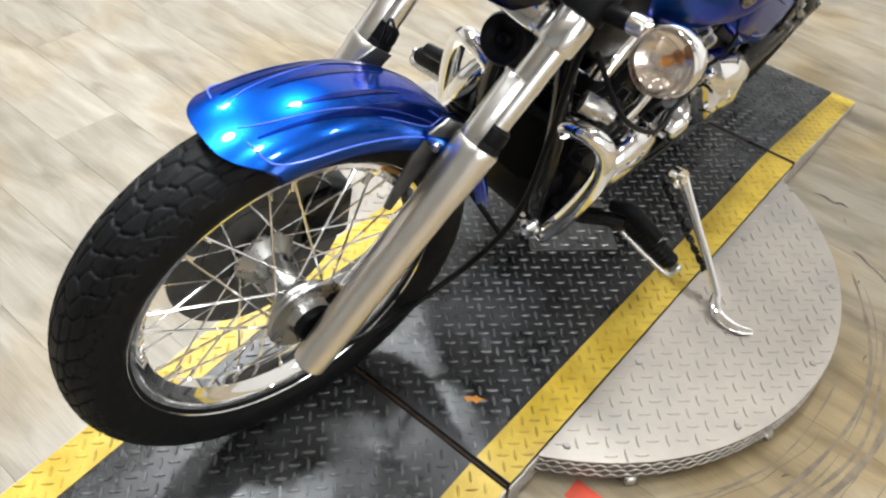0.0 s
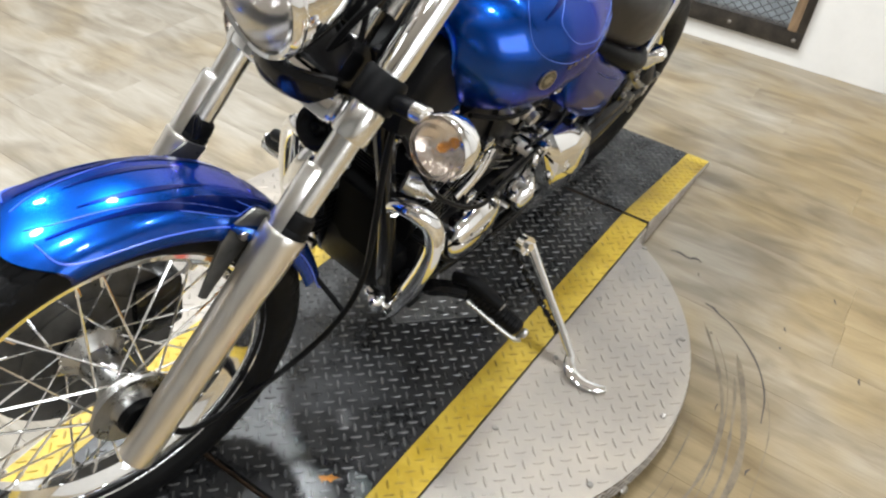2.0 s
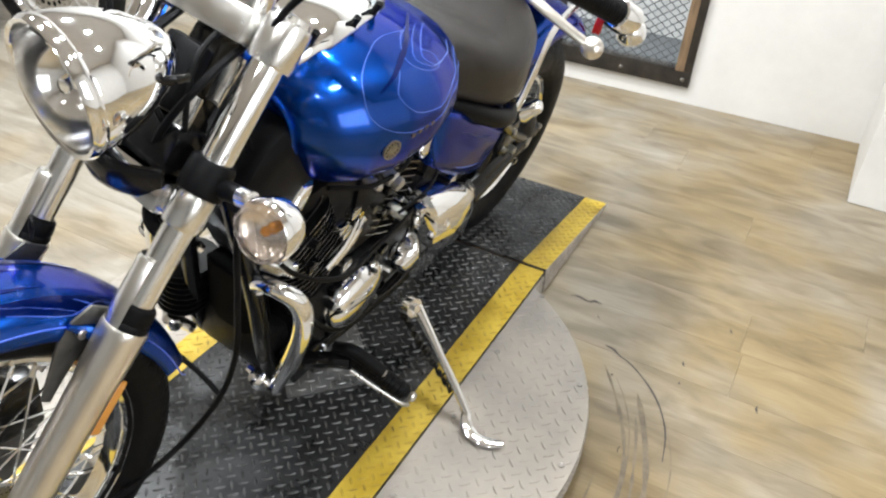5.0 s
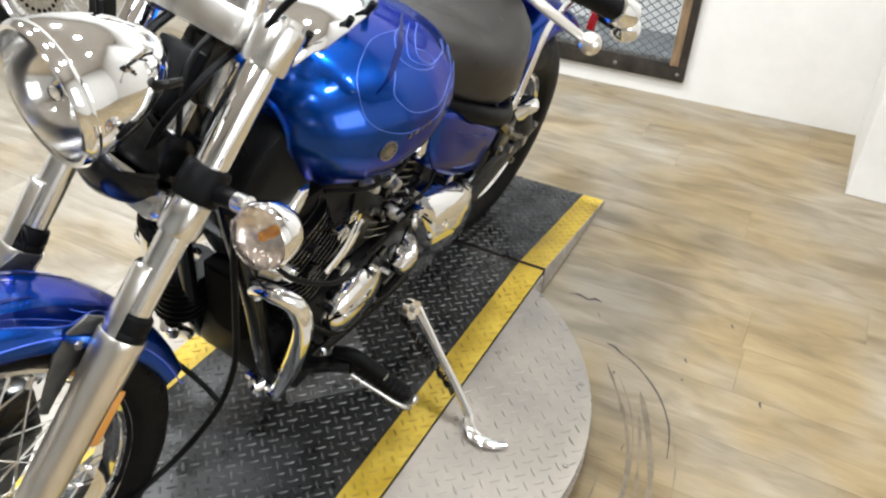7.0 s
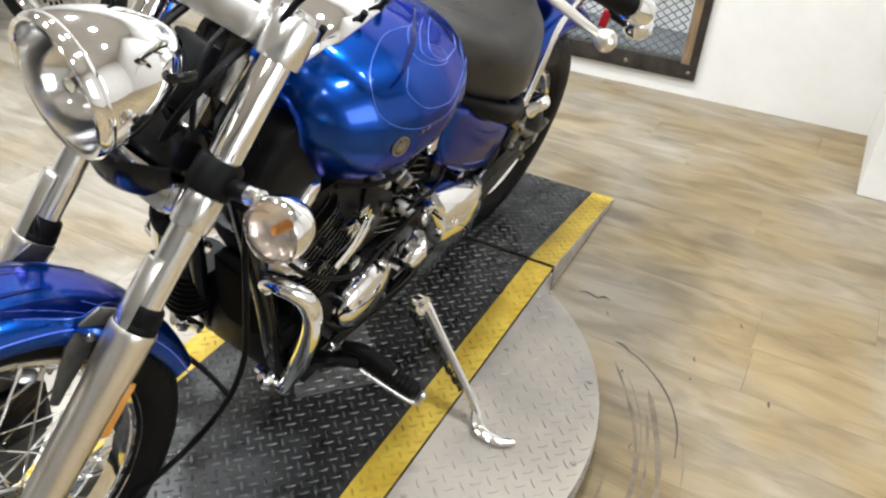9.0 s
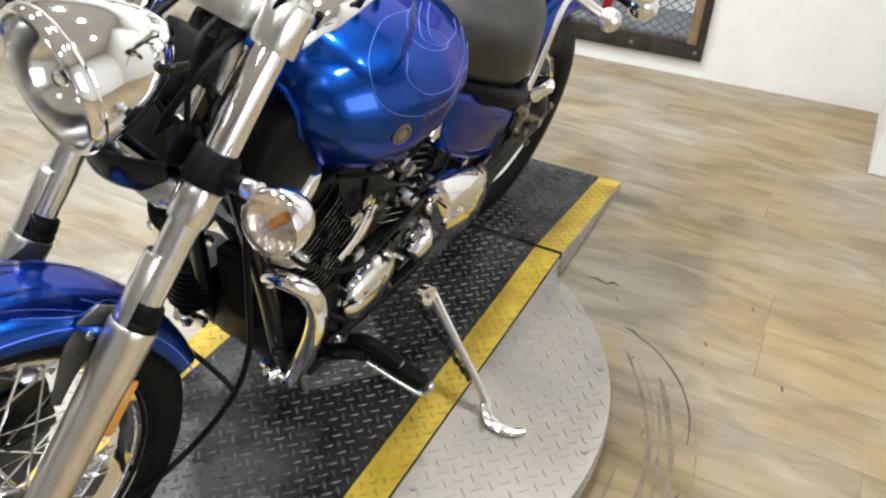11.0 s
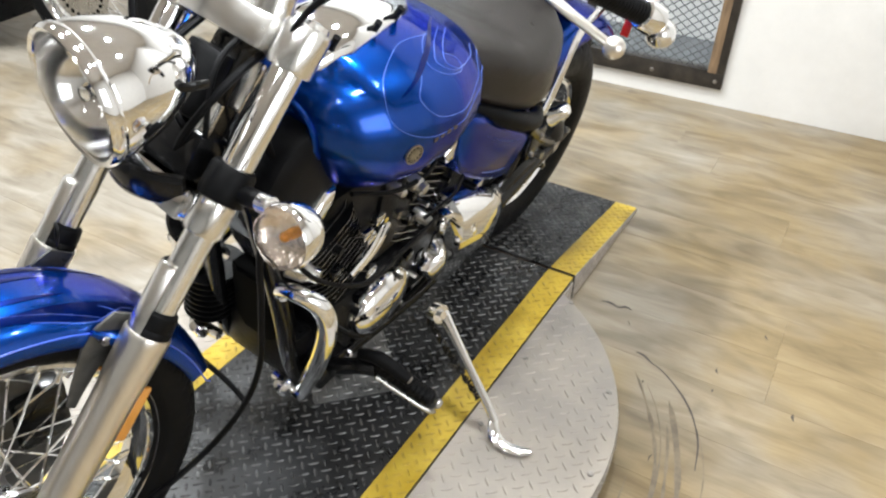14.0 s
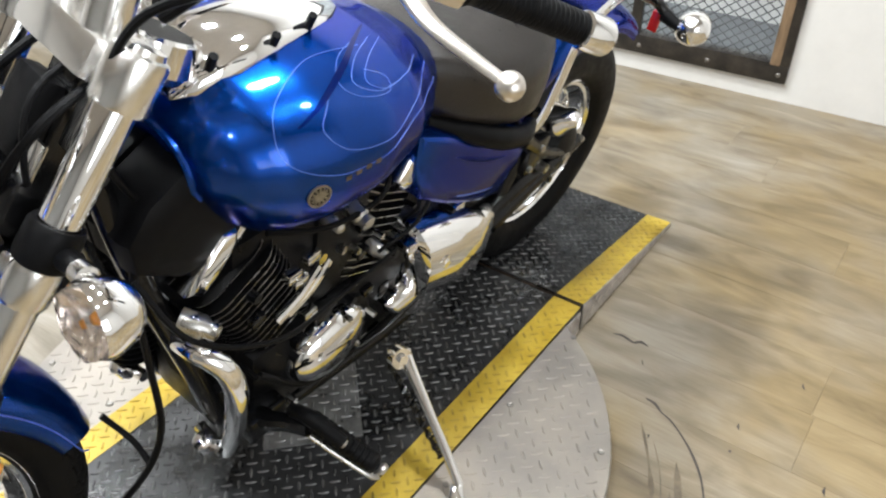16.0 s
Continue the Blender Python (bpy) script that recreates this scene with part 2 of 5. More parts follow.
def tube(bm, pts, r, sides=12, steps=8, flat=None, closed=True):
    """A round bar along the points; r a number or a list over the given points; flat=(wide, high) scales the section."""
    path = smooth_path(pts, steps) if steps > 1 and len(pts) > 2 else [Vector(p) for p in pts]
    n = len(path)
    rings, ref = [], None
    for i, p in enumerate(path):
        d = (path[min(i + 1, n - 1)] - path[max(i - 1, 0)]).normalized()
        if ref is None:
            ref = d.orthogonal().normalized() if abs(d.z) > 0.9 else d.cross(Vector((0, 0, 1))).normalized()
        ref = (ref - d * ref.dot(d)).normalized()
        up = d.cross(ref)
        if isinstance(r, (list, tuple)):
            f = i / (n - 1) * (len(r) - 1)
            k = min(int(f), len(r) - 2)
            rr = r[k] * (1 - f + k) + r[k + 1] * (f - k)
        else:
            rr = r
        a, b = flat or (1, 1)
        rings.append([bm.verts.new(p + ref * math.cos(t) * rr * a + up * math.sin(t) * rr * b) for t in [2 * math.pi * j / sides for j in range(sides)]])
    for A, B in zip(rings, rings[1:]):
        for j in range(sides):
            bm.faces.new((A[j], A[(j + 1) % sides], B[(j + 1) % sides], B[j]))
    if closed:
        bm.faces.new(rings[0][::-1])
        bm.faces.new(rings[-1])


def lathe(bm, profile, m=None, sides=40, full=True):
    """Turn (radius, along) points round the x axis, then move by m."""
    m = m or Matrix()
    rings = []
    for r, a in profile:
        if r < 1e-6:
            rings.append([bm.verts.new(m @ Vector((a, 0, 0)))])
        else:
            rings.append([bm.verts.new(m @ Vector((a, r * math.cos(t), r * math.sin(t)))) for t in [2 * math.pi * j / sides for j in range(sides)]])
    for A, B in zip(rings, rings[1:]):
        for j in range(sides):
            k = (j + 1) % sides
            if len(A) == 1 and len(B) == 1:
                continue
            if len(A) == 1:
                bm.faces.new((A[0], B[k], B[j]))
            elif len(B) == 1:
                bm.faces.new((A[j], A[k], B[0]))
            else:
                bm.faces.new((A[j], A[k], B[k], B[j]))


def loft(bm, rings, cap=True, wrap=True):
    V = [[bm.verts.new(p) for p in ring] for ring in rings]
    n = len(V[0])
    for A, B in zip(V, V[1:]):
        for j in range(n if wrap else n - 1):
            k = (j + 1) % n
            bm.faces.new((A[j], A[k], B[k], B[j]))
    if cap:
        bm.faces.new(V[0][::-1])
        bm.faces.new(V[-1])
    return V


def along(a, b):
    """A pose whose x axis runs from a towards b."""
    a, b = Vector(a), Vector(b)
    return Matrix.Translation(a) @ (b - a).to_track_quat("X", "Z").to_matrix().to_4x4()


def rod(bm, a, b, r, sides=10, r2=None):
    L = (Vector(b) - Vector(a)).length
    lathe(bm, [(0, 0), (r, 0), (r2 or r, L), (0, L)], along(a, b), sides)


# ---- setting ----
def setting(name, bm, material, label, category, smooth=0):
    return tagged(part(name, bm, material, None, label, smooth), label, category, "", "structure")


X0, X1, Y0, Y1 = -5.0, 3.2, -4.5, 2.2
T = 0.15
YB = 2.95            # wall of the narrow room behind the screen
bm = bmesh.new(); box(bm, X0 - T, X1 + T, Y0 - T, Y1 + 2.6, -0.2, -0.012)
floor = setting("floor", bm, M_GAP, "light wood-look vinyl plank floor with scuffs", "floor")
bm = bmesh.new(); box(bm, X0, X1, Y1 + T, Y1 + 2.6, -0.012, 0.0)
setting("floor_back", bm, M_BACKFLOOR, "dull grey floor behind the mesh screen", "floor")
# wall with the opening behind the mesh screen
GX0, GX1, GZ0, GZ1 = -1.15, 0.305, 0.085, 1.6
bm = bmesh.new()
box(bm, X0, GX0, Y1, Y1 + T, 0, CEIL); box(bm, GX1, X1, Y1, Y1 + T, 0, CEIL)
box(bm, GX0, GX1, Y1, Y1 + T, 0, GZ0); box(bm, GX0, GX1, Y1, Y1 + T, GZ1, CEIL)
wall_north = setting("wall_north", bm, M_WALL, "plain white painted wall with a mesh opening", "wall")
SKEW = Matrix.Translation((1.0, Y1, 0)) @ pose(0, 0, 0, 0, 0, 3.2) @ Matrix.Translation((-1.0, -Y1, 0))   # that wall is a little out of square
wall_north.matrix_world = SKEW
bm = bmesh.new(); box(bm, 1.005, X1, 1.67, Y1 - 0.002, 0, CEIL, 0.004)
setting("wall_return", bm, M_WALL, "white painted wall that steps forward", "wall")
bm = bmesh.new(); box(bm, X0 - T, X0, Y0, Y1 + 2.6, 0, CEIL); setting("wall_west", bm, M_WALL, "plain white painted wall", "wall")
WY0, WY1, WZ0, WZ1 = -2.6, -0.6, 0.75, 2.3    # window in the east wall
bm = bmesh.new()
box(bm, X1, X1 + T, Y0, WY0, 0, CEIL); box(bm, X1, X1 + T, WY1, Y1 + 2.6, 0, CEIL)
box(bm, X1, X1 + T, WY0, WY1, 0, WZ0); box(bm, X1, X1 + T, WY0, WY1, WZ1, CEIL)
setting("wall_east", bm, M_WALL, "plain white painted wall with a window", "wall")
bm = bmesh.new()
for k in range(4):
    y = WY0 + (WY1 - WY0 - 0.05) * k / 3
    box(bm, X1 + 0.02, X1 + 0.07, y, y + 0.05, WZ0, WZ1)
box(bm, X1 + 0.022, X1 + 0.068, WY0 + 0.05, WY1 - 0.05, WZ0, WZ0 + 0.05); box(bm, X1 + 0.022, X1 + 0.068, WY0 + 0.05, WY1 - 0.05, WZ1 - 0.05, WZ1)
setting("window_1", bm, M_WALL, "white framed shop window", "window")
ld = bpy.data.lights.new("window_daylight", "AREA")
ld.shape, ld.size, ld.size_y, ld.energy, ld.color = "RECTANGLE", WY1 - WY0, WZ1 - WZ0, 55, (0.93, 0.97, 1.0)
new("window_light", ld).matrix_world = Matrix.Translation((X1 + T - 0.01, (WY0 + WY1) / 2, (WZ0 + WZ1) / 2)) @ pose(0, 0, 0, 0, 90, 0) @ pose(0, 0, 0, 0, 0, 90)
# Out of view; its grey is chosen to darken reflections in paint and chrome.
bm = bmesh.new(); box(bm, X0 - T, X1 + T, Y0 - T, Y0, 0, CEIL); setting("wall_south", bm, M_DIMWALL, "unseen grey wall that keeps reflections dark", "wall")
bm = bmesh.new(); box(bm, X0, X1, YB, YB + T, 0, CEIL); setting("wall_far", bm, M_WALL, "plain white wall behind the mesh screen", "wall")
bm = bmesh.new(); box(bm, X0 - T, X1 + T, Y0 - T, Y1 + 2.6 + T, CEIL, CEIL + 0.1); setting("ceiling", bm, M_CEIL, "plain tan ceiling with recessed spotlights", "ceiling")

# ---- turntable platform ----
H = 0.078          # height of the deck
SEAM, RAMP = 0.61, 1.165
WB, WS = 0.305, 0.234   # half width of the deck, inner edge of the stripe


def deck_z(y):
    a = abs(y)
    return H if a <= SEAM else H + (0.008 - H) * (a - SEAM) / (RAMP - SEAM)


def treads(bm, inside, xa, xb, ya, yb, zf, pitch=0.022, length=0.0235, width=0.0056, high=0.0024):
    """Raised bars in a basket pattern, turned by 45 degrees, each with a crown."""
    q2 = pitch * math.sqrt(0.5)
    cx, cy = (xa + xb) / 2, (ya + yb) / 2
    n = int((xb - xa + yb - ya) / q2 / 2) + 2
    for i in range(-n, n + 1):
        for j in range(-n, n + 1):
            x, y = cx + (i - j) * q2, cy + (i + j) * q2
            if not (xa <= x <= xb and ya <= y <= yb and inside(x, y)):
                continue
            a = radians(45) if (i + j) % 2 else radians(-45)
            ux, uy = math.cos(a), math.sin(a)
            L, W = length / 2, width / 2
            def P(p, q, h):
                px, py = x + ux * p - uy * q, y + uy * p + ux * q
                return bm.verts.new((px, py, zf(py) + h))
            o = [P(-L, 0, 0), P(-L * 0.45, -W, 0), P(L * 0.45, -W, 0), P(L, 0, 0), P(L * 0.45, W, 0), P(-L * 0.45, W, 0)]
            t = [P(-L * 0.75, 0, high), P(-L * 0.35, -W * 0.4, high), P(L * 0.35, -W * 0.4, high), P(L * 0.75, 0, high), P(L * 0.35, W * 0.4, high), P(-L * 0.35, W * 0.4, high)]
            for k in range(6):
                bm.faces.new((o[k], o[(k + 1) % 6], t[(k + 1) % 6], t[k]))
            bm.faces.new(t)


def slab(bm, xa, xb, ya, yb, zt, zb, steps=1):
    """A plate whose top follows zt(y) and whose foot follows zb(y)."""
    rings = []
    for k in range(steps + 1):
        y = ya + (yb - ya) * k / steps
        rings.append([(xa, y, zb(y)), (xb, y, zb(y)), (xb, y, zt(y)), (xa, y, zt(y))])
    loft(bm, rings)


platform = tagged(new("turntable_platform"), "black diamond-plate motorcycle turntable with yellow edge stripes", "turntable")
G = 0.0065
for s in (-1, 1):   # hinge rods in the seams
    bm = bmesh.new()
    rod(bm, (-WB + 0.002, s * SEAM, H - 0.0045), (WB - 0.002, s * SEAM, H - 0.0045), 0.0036, 10)
    part("hinge_rod", bm, M_RUSTY, platform, "rusty dark hinge rod")
for nm, ya, yb in (("deck_plate", -SEAM + G, SEAM - G), ("front_ramp", -RAMP, -SEAM - G), ("rear_ramp", SEAM + G, RAMP)):
    bm = bmesh.new()
    slab(bm, -WB, WB, ya, yb, deck_z, (lambda y: 0.012) if nm == "deck_plate" else (lambda y: 0.0))
    plate = part(nm, bm, M_BLKPLATE, platform, "black painted diamond plate", 0)
    bm = bmesh.new()
    treads(bm, lambda x, y: abs(x) < WS - 0.004 and ya + 0.008 < y < yb - 0.008, -WS, WS, ya + 0.01, yb, lambda y: deck_z(y))
    tagged(part("raised_tread", bm, M_BLKTREAD, plate, "", 0), "", "", "", "stuff")
    for s in (-1, 1):
        xa, xb = sorted((s * WS, s * WB))
        bm = bmesh.new()
        slab(bm, xa, xb, ya + 0.001, yb - 0.001, lambda y: deck_z(y) + 0.0012, lambda y: deck_z(y) - 0.003)
        stripe = part("edge_stripe", bm, M_YELLOW, plate, "worn yellow painted edge stripe", 0)
        bm = bmesh.new()
        treads(bm, lambda x, y: xa + 0.006 < x < xb - 0.006 and ya + 0.01 < y < yb - 0.01, -WB, WB, ya + 0.01, yb, lambda y: deck_z(y) + 0.001, high=0.0018)
        tagged(part("raised_tread", bm, M_YELTREAD, plate, "", 0), "", "", "", "stuff")
        bm = bmesh.new()
        slab(bm, *sorted((s * WB, s * (WB + 0.003))), ya, yb, (lambda y: H - 0.014) if nm == "deck_plate" else (lambda y: deck_z(y) - 0.001), lambda y: 0.002)
        part("side_skirt", bm, M_EDGE, plate, "bare aluminium tread-plate side", 0)
    for s in (-1, 1):   # tread relief on the bare side
        bm = bmesh.new()
        n = int((yb - ya) / 0.02)
        for k in range(n):
            y = ya + (k + 0.5) * (yb - ya) / n
            for q in range(3):
                z = 0.012 + q * 0.022
                if z + 0.008 < deck_z(y):
                    sg = 1 if (k + q) % 2 else -1
                    tube(bm, [(s * (WB + 0.003), y - 0.006, z - 0.006 * sg), (s * (WB + 0.0035), y + 0.006, z + 0.006 * sg)], 0.0018, 4, 1)
        tagged(part("raised_tread", bm, M_GREYPLATE, plate, "", 0), "", "", "", "stuff")
# round wings on both sides
RD, ZD0 = 0.61, 0.028
for s in (-1, 1):
    bm = bmesh.new()
    x0 = WB + 0.0035
    a0 = math.acos(x0 / RD)
    arc = [(RD * math.cos(a), RD * math.sin(a)) for a in [-a0 + 2 * a0 * k / 64 for k in range(65)]]
    top = [bm.verts.new((s * x, y, H - 0.003)) for x, y in arc]
    bot = [bm.verts.new((s * x, y, ZD0)) for x, y in arc]
    bm.faces.new(top); bm.faces.new(bot[::-1])
    for k in range(65):
        j = (k + 1) % 65
        bm.faces.new((top[k], bot[k], bot[j], top[j]))
    wing = part("round_wing", bm, M_GREYPLATE, platform, "bare aluminium diamond-plate half disc", 0)
    bm = bmesh.new()
    rim = [[((RD + q) * math.cos(a) * s, (RD + q) * math.sin(a), z) for q, z in ((-0.002, ZD0 - 0.001), (0.0003, ZD0 - 0.001), (0.0003, H - 0.006), (-0.002, H - 0.006))] for a in [-a0 + 2 * a0 * k / 64 for k in range(65)]]
    loft(bm, rim)
    part("rim_band", bm, M_RIMBAND, wing, "dull brown-grey tread-plate rim")
    bm = bmesh.new()
    treads(bm, lambda x, y: s * x > x0 + 0.008 and math.hypot(x, y) < RD - 0.012, *((x0, RD) if s > 0 else (-RD, -x0)), -RD, RD, lambda y: H - 0.003, 0.0272, 0.0262, 0.0056, 0.0018)
    tagged(part("raised_tread", bm, M_GREYPLATE, wing, "", 0), "", "", "", "stuff")
    bm = bmesh.new()
    for k in range(96):
        a = -a0 + 2 * a0 * (k + 0.5) / 96
        for q in range(3):
            z = ZD0 + 0.009 + q * 0.0145
            d = 0.0042 if (k + q) % 2 else -0.0042
            e = 0.0135 if (k + q) % 2 else 0.0115
            tube(bm, [((RD + 0.0004) * math.cos(a + f * e) * s, (RD + 0.0004) * math.sin(a + f * e), z + f * d) for f in (-1, -0.5, 0.5, 1)], [0.0006, 0.0022, 0.0022, 0.0006], 5, 1)
    tagged(part("rim_tread", bm, M_RIMTREAD, wing, "", 0), "", "", "", "stuff")
    for sx, sy in ((0.587, 0.01), (0.334, -0.478), (0.334, -0.23), (0.539, -0.231), (0.538, 0.248), (0.332, 0.248), (0.34, 0.504), (0.34, 0.012)):
        bm = bmesh.new()
        lathe(bm, [(0, 0.0018), (0.002, 0.0008), (0.0055, 0.0018), (0.0068, 0.0005), (0.0068, -0.002)], pose(s * sx, sy, H - 0.002, 0, -90, 0), 12)
        part("screw", bm, M_SCREW, wing)
    for a in (-43.5, -15, 15, 43.5):
        bm = bmesh.new()
        cx, cy = 0.602 * math.cos(radians(a)) * s, 0.602 * math.sin(radians(a))
        lathe(bm, [(0, -0.01), (0.012, -0.01), (0.014, -0.007), (0.014, 0.007), (0.012, 0.01), (0, 0.01)], pose(cx, cy, 0.014, 0, 0, a + 90), 20)
        rod(bm, (cx, cy, 0.014), (cx, cy, 0.03), 0.006, 8)
        part("caster", bm, M_STEEL, wing)

# ---- the motorcycle: x to its left, y to its back, z up, before it leans on its stand ----
BIKE = pose(-0.076, 0.0733, 0.0568, 0, 0, -3.0) @ pose(0, 0, 0, -1.1, 0, 0) @ pose(0, 0, 0, 0, 12.4, 0)
BODY = Matrix()      # seat of the parts that don't turn with the fork
YF, YR, RF, RR = -0.82, 0.70, 0.321, 0.315
RAKE = radians(34.8)
LONG, HALF_FORK = 1.07, 0.118   # stretch of the legs, half their spacing
AXIS = Vector((0, math.sin(RAKE), math.cos(RAKE)))
STEER = Matrix.Translation((0, YF + 0.087, RF)) @ Matrix.Rotation(radians(-10), 4, AXIS) @ Matrix.Translation((0, -YF - 0.087, -RF))
bike = tagged(new("motorcycle"), "blue cruiser motorcycle with chrome trim leaning on its side stand", "motorcycle")
bike.matrix_world = BIKE


def fork(d, x=0.0, off=0.0):
    """A place d metres up the fork from the axle, x to the left, off ahead of the legs."""
    d *= LONG
    return STEER @ Vector((x, YF + d * math.sin(RAKE) - off * math.cos(RAKE), RF + d * math.cos(RAKE) + off * math.sin(RAKE)))


def leg_axis(s):
    """A pose at the axle end of a fork leg, its x axis up the leg."""
    return along(fork(0, s * HALF_FORK), fork(1, s * HALF_FORK)) @ Matrix.Diagonal((LONG, 1, 1, 1))


def tyre_mesh(R, inner, width, around):
    """A tyre with fine wandering grooves that part it into scales, round the x axis."""
    n, w = 92, width / 2
    sect = []
    for k in range(n + 1):
        q = -1 + 2 * k / n
        a = radians(118 * (0.72 * q + 0.28 * q ** 3))
        s, c = math.sin(a), math.cos(a)
        u = w * math.copysign(abs(s) ** 0.85, s)
        r = (R - (R - inner) * 0.52) + (R - inner) * 0.52 * math.copysign(abs(c) ** 0.9, c)
        sect.append((u, r, math.radians(118) * (0.72 * q + 0.28 * q ** 3) * w * 0.85))
    sect = [(-w * 0.55, inner, -1)] + sect + [(w * 0.55, inner, 1)]
    rnd = random.Random(8)
    rows, cells = 11, round(2 * math.pi * R / 0.034)
    p = 2 * math.pi * R / cells
    mid = (rows - 1) / 2
    seed = [[((k + 0.5 * (q % 2) + rnd.uniform(-0.3, 0.3)) * p + 0.35 * abs(q - mid) * 0.016, (q - mid) * 0.0128 + rnd.uniform(-0.004, 0.004)) for k in range(cells)] for q in range(rows)]
    verts, faces = [], []
    m = len(sect)
    for i in range(around):
        th = 2 * math.pi * i / around
        s = th * R
        co, si = math.cos(th), math.sin(th)
        for u, r, v in sect:
            d = 0.0
            if r > R - 0.036:
                near = []
                q0 = round(v / 0.0128 + mid)
                for q in (q0 - 1, q0, q0 + 1):
                    if 0 <= q < rows:
                        k0 = int((s - 0.35 * abs(q - mid) * 0.016) / p - 0.5 * (q % 2))
                        for k in (k0 - 1, k0, k0 + 1):
                            a, b = seed[q][k % cells]
                            ds = (s - a + math.pi * R) % (2 * math.pi * R) - math.pi * R
                            near.append(math.hypot(ds * 0.42 + (v - b) * (0.3 if v > 0 else -0.3), v - b))
                near.sort()
                if len(near) > 1:
                    g = (near[1] - near[0]) / 0.0021
                    if g < 1:
                        d = 0.0052 * (1 - g * g * (3 - 2 * g)) * min(1.0, (r - R + 0.036) / 0.008)
            verts.append((u, (r - d) * co, (r - d) * si))
    for i in range(around):
        j = (i + 1) % around
        for k in range(m - 1):
            faces.append((i * m + k, i * m + k + 1, j * m + k + 1, j * m + k))
    me = bpy.data.meshes.new("tyre")
    me.from_pydata(verts, [], faces)
    me.materials.append(M_RUBBER)
    me.polygons.foreach_set("use_smooth", [True] * len(me.polygons))
    return me


def wheel(name, place, R, rim, width, around, spokes, label):
    """Rim, tyre, hub and laced spokes, round the x axis."""
    bm = bmesh.new()
    f, w = rim + 0.0125, width * 0.34
    lathe(bm, [(f - 0.004, -w - 0.002), (f, -w), (f - 0.002, -w + 0.004), (rim - 0.005, -w + 0.005), (rim - 0.007, -w * 0.62), (rim - 0.019, -w * 0.3), (rim - 0.019, w * 0.3),
               (rim - 0.007, w * 0.62), (rim - 0.005, w - 0.005), (f - 0.002, w - 0.004), (f, w), (f - 0.004, w + 0.002), (rim + 0.004, w - 0.004), (rim - 0.004, w * 0.78), (rim - 0.014, w * 0.5), (rim - 0.024, w * 0.27),
               (rim - 0.024, -w * 0.27), (rim - 0.014, -w * 0.5), (rim - 0.004, -w * 0.78), (rim + 0.004, -w + 0.004), (f - 0.004, -w - 0.002)], None, 96)
    wh = part(name, bm, M_CHROME, bike, label)
    wh.matrix_local = place
    ty = new("tyre", tyre_mesh(R, rim, width, around))
    ty.parent = wh
    tagged(ty, "black rubber tyre with curved grooves")
    bm = bmesh.new()
    lathe(bm, [(0, -0.062), (0.03, -0.062), (0.047, -0.056), (0.05, -0.05), (0.047, -0.046), (0.03, -0.03), (0.026, 0), (0.03, 0.03), (0.047, 0.046), (0.05, 0.05), (0.047, 0.056), (0.03, 0.06), (0, 0.06)], None, 40)
    part("hub", bm, M_STEEL, wh, "bare metal wheel hub")
    meshes = []
    for side in (-1, 1):
        for lace in (-1, 1):
            bm = bmesh.new()
            a = lace * radians(52)
            hx, hr = side * 0.049, 0.044
            tube(bm, [(hx, hr * math.cos(a), hr * math.sin(a)), (side * 0.008, (rim - 0.02) * 1.0, 0)], 0.0019, 6, 1)
            tube(bm, [(side * 0.009, rim - 0.042, 0), (side * 0.007, rim - 0.018, 0)], 0.0032, 6, 1)
            meshes.append(finish(bm, "spoke", M_CHROME, 40))
    for k in range(spokes):
        sp = new("spoke", meshes[k % 4])
        sp.parent = wh
        sp.matrix_local = pose(0, 0, 0, 360 * k / spokes)
    return wh


front_wheel = wheel("front_wheel", STEER @ pose(0, YF, RF), 0.319, 0.2345, 0.098, 900, 40, "chrome spoked front wheel rim")
rear_wheel = wheel("rear_wheel", pose(0, YR, RR), RR, 0.186, 0.158, 420, 40, "chrome spoked rear wheel rim")

# front hub: left flange, speedometer drive, right brake disc
bm = bmesh.new()
lathe(bm, [(0.02, 0.035), (0.058, 0.062), (0.062, 0.066), (0.06, 0.07), (0.034, 0.068), (0.03, 0.085), (0.0, 0.085)], None, 48)
part("hub_flange", bm, M_STEEL, front_wheel, "machined steel hub flange")
bm = bmesh.new()
lathe(bm, [(0.0, 0.092), (0.028, 0.092), (0.031, 0.086), (0.031, 0.074), (0.0, 0.074)], None, 32)
rod(bm, (0.082, 0.02, -0.01), (0.082, 0.06, 0.004), 0.009)
part("speedometer_drive", bm, M_PLASTIC, front_wheel, "black speedometer drive")
bm = bmesh.new()
lathe(bm, [(0.09, -0.066), (0.145, -0.066), (0.145, -0.071), (0.09, -0.071), (0.09, -0.066)], None, 64)
lathe(bm, [(0.03, -0.06), (0.095, -0.064), (0.095, -0.07), (0.03, -0.066), (0.03, -0.06)], None, 40)
part("brake_disc", bm, M_BRACKET, front_wheel, "dark steel brake disc")
bm = bmesh.new()
box(bm, -0.11, -0.05, 0.07, 0.15, -0.02, 0.085, 0.012)
box(bm, -0.12, -0.085, 0.085, 0.135, 0.0, 0.065, 0.008)
part("brake_caliper", bm, M_BLACK, front_wheel, "black brake caliper")

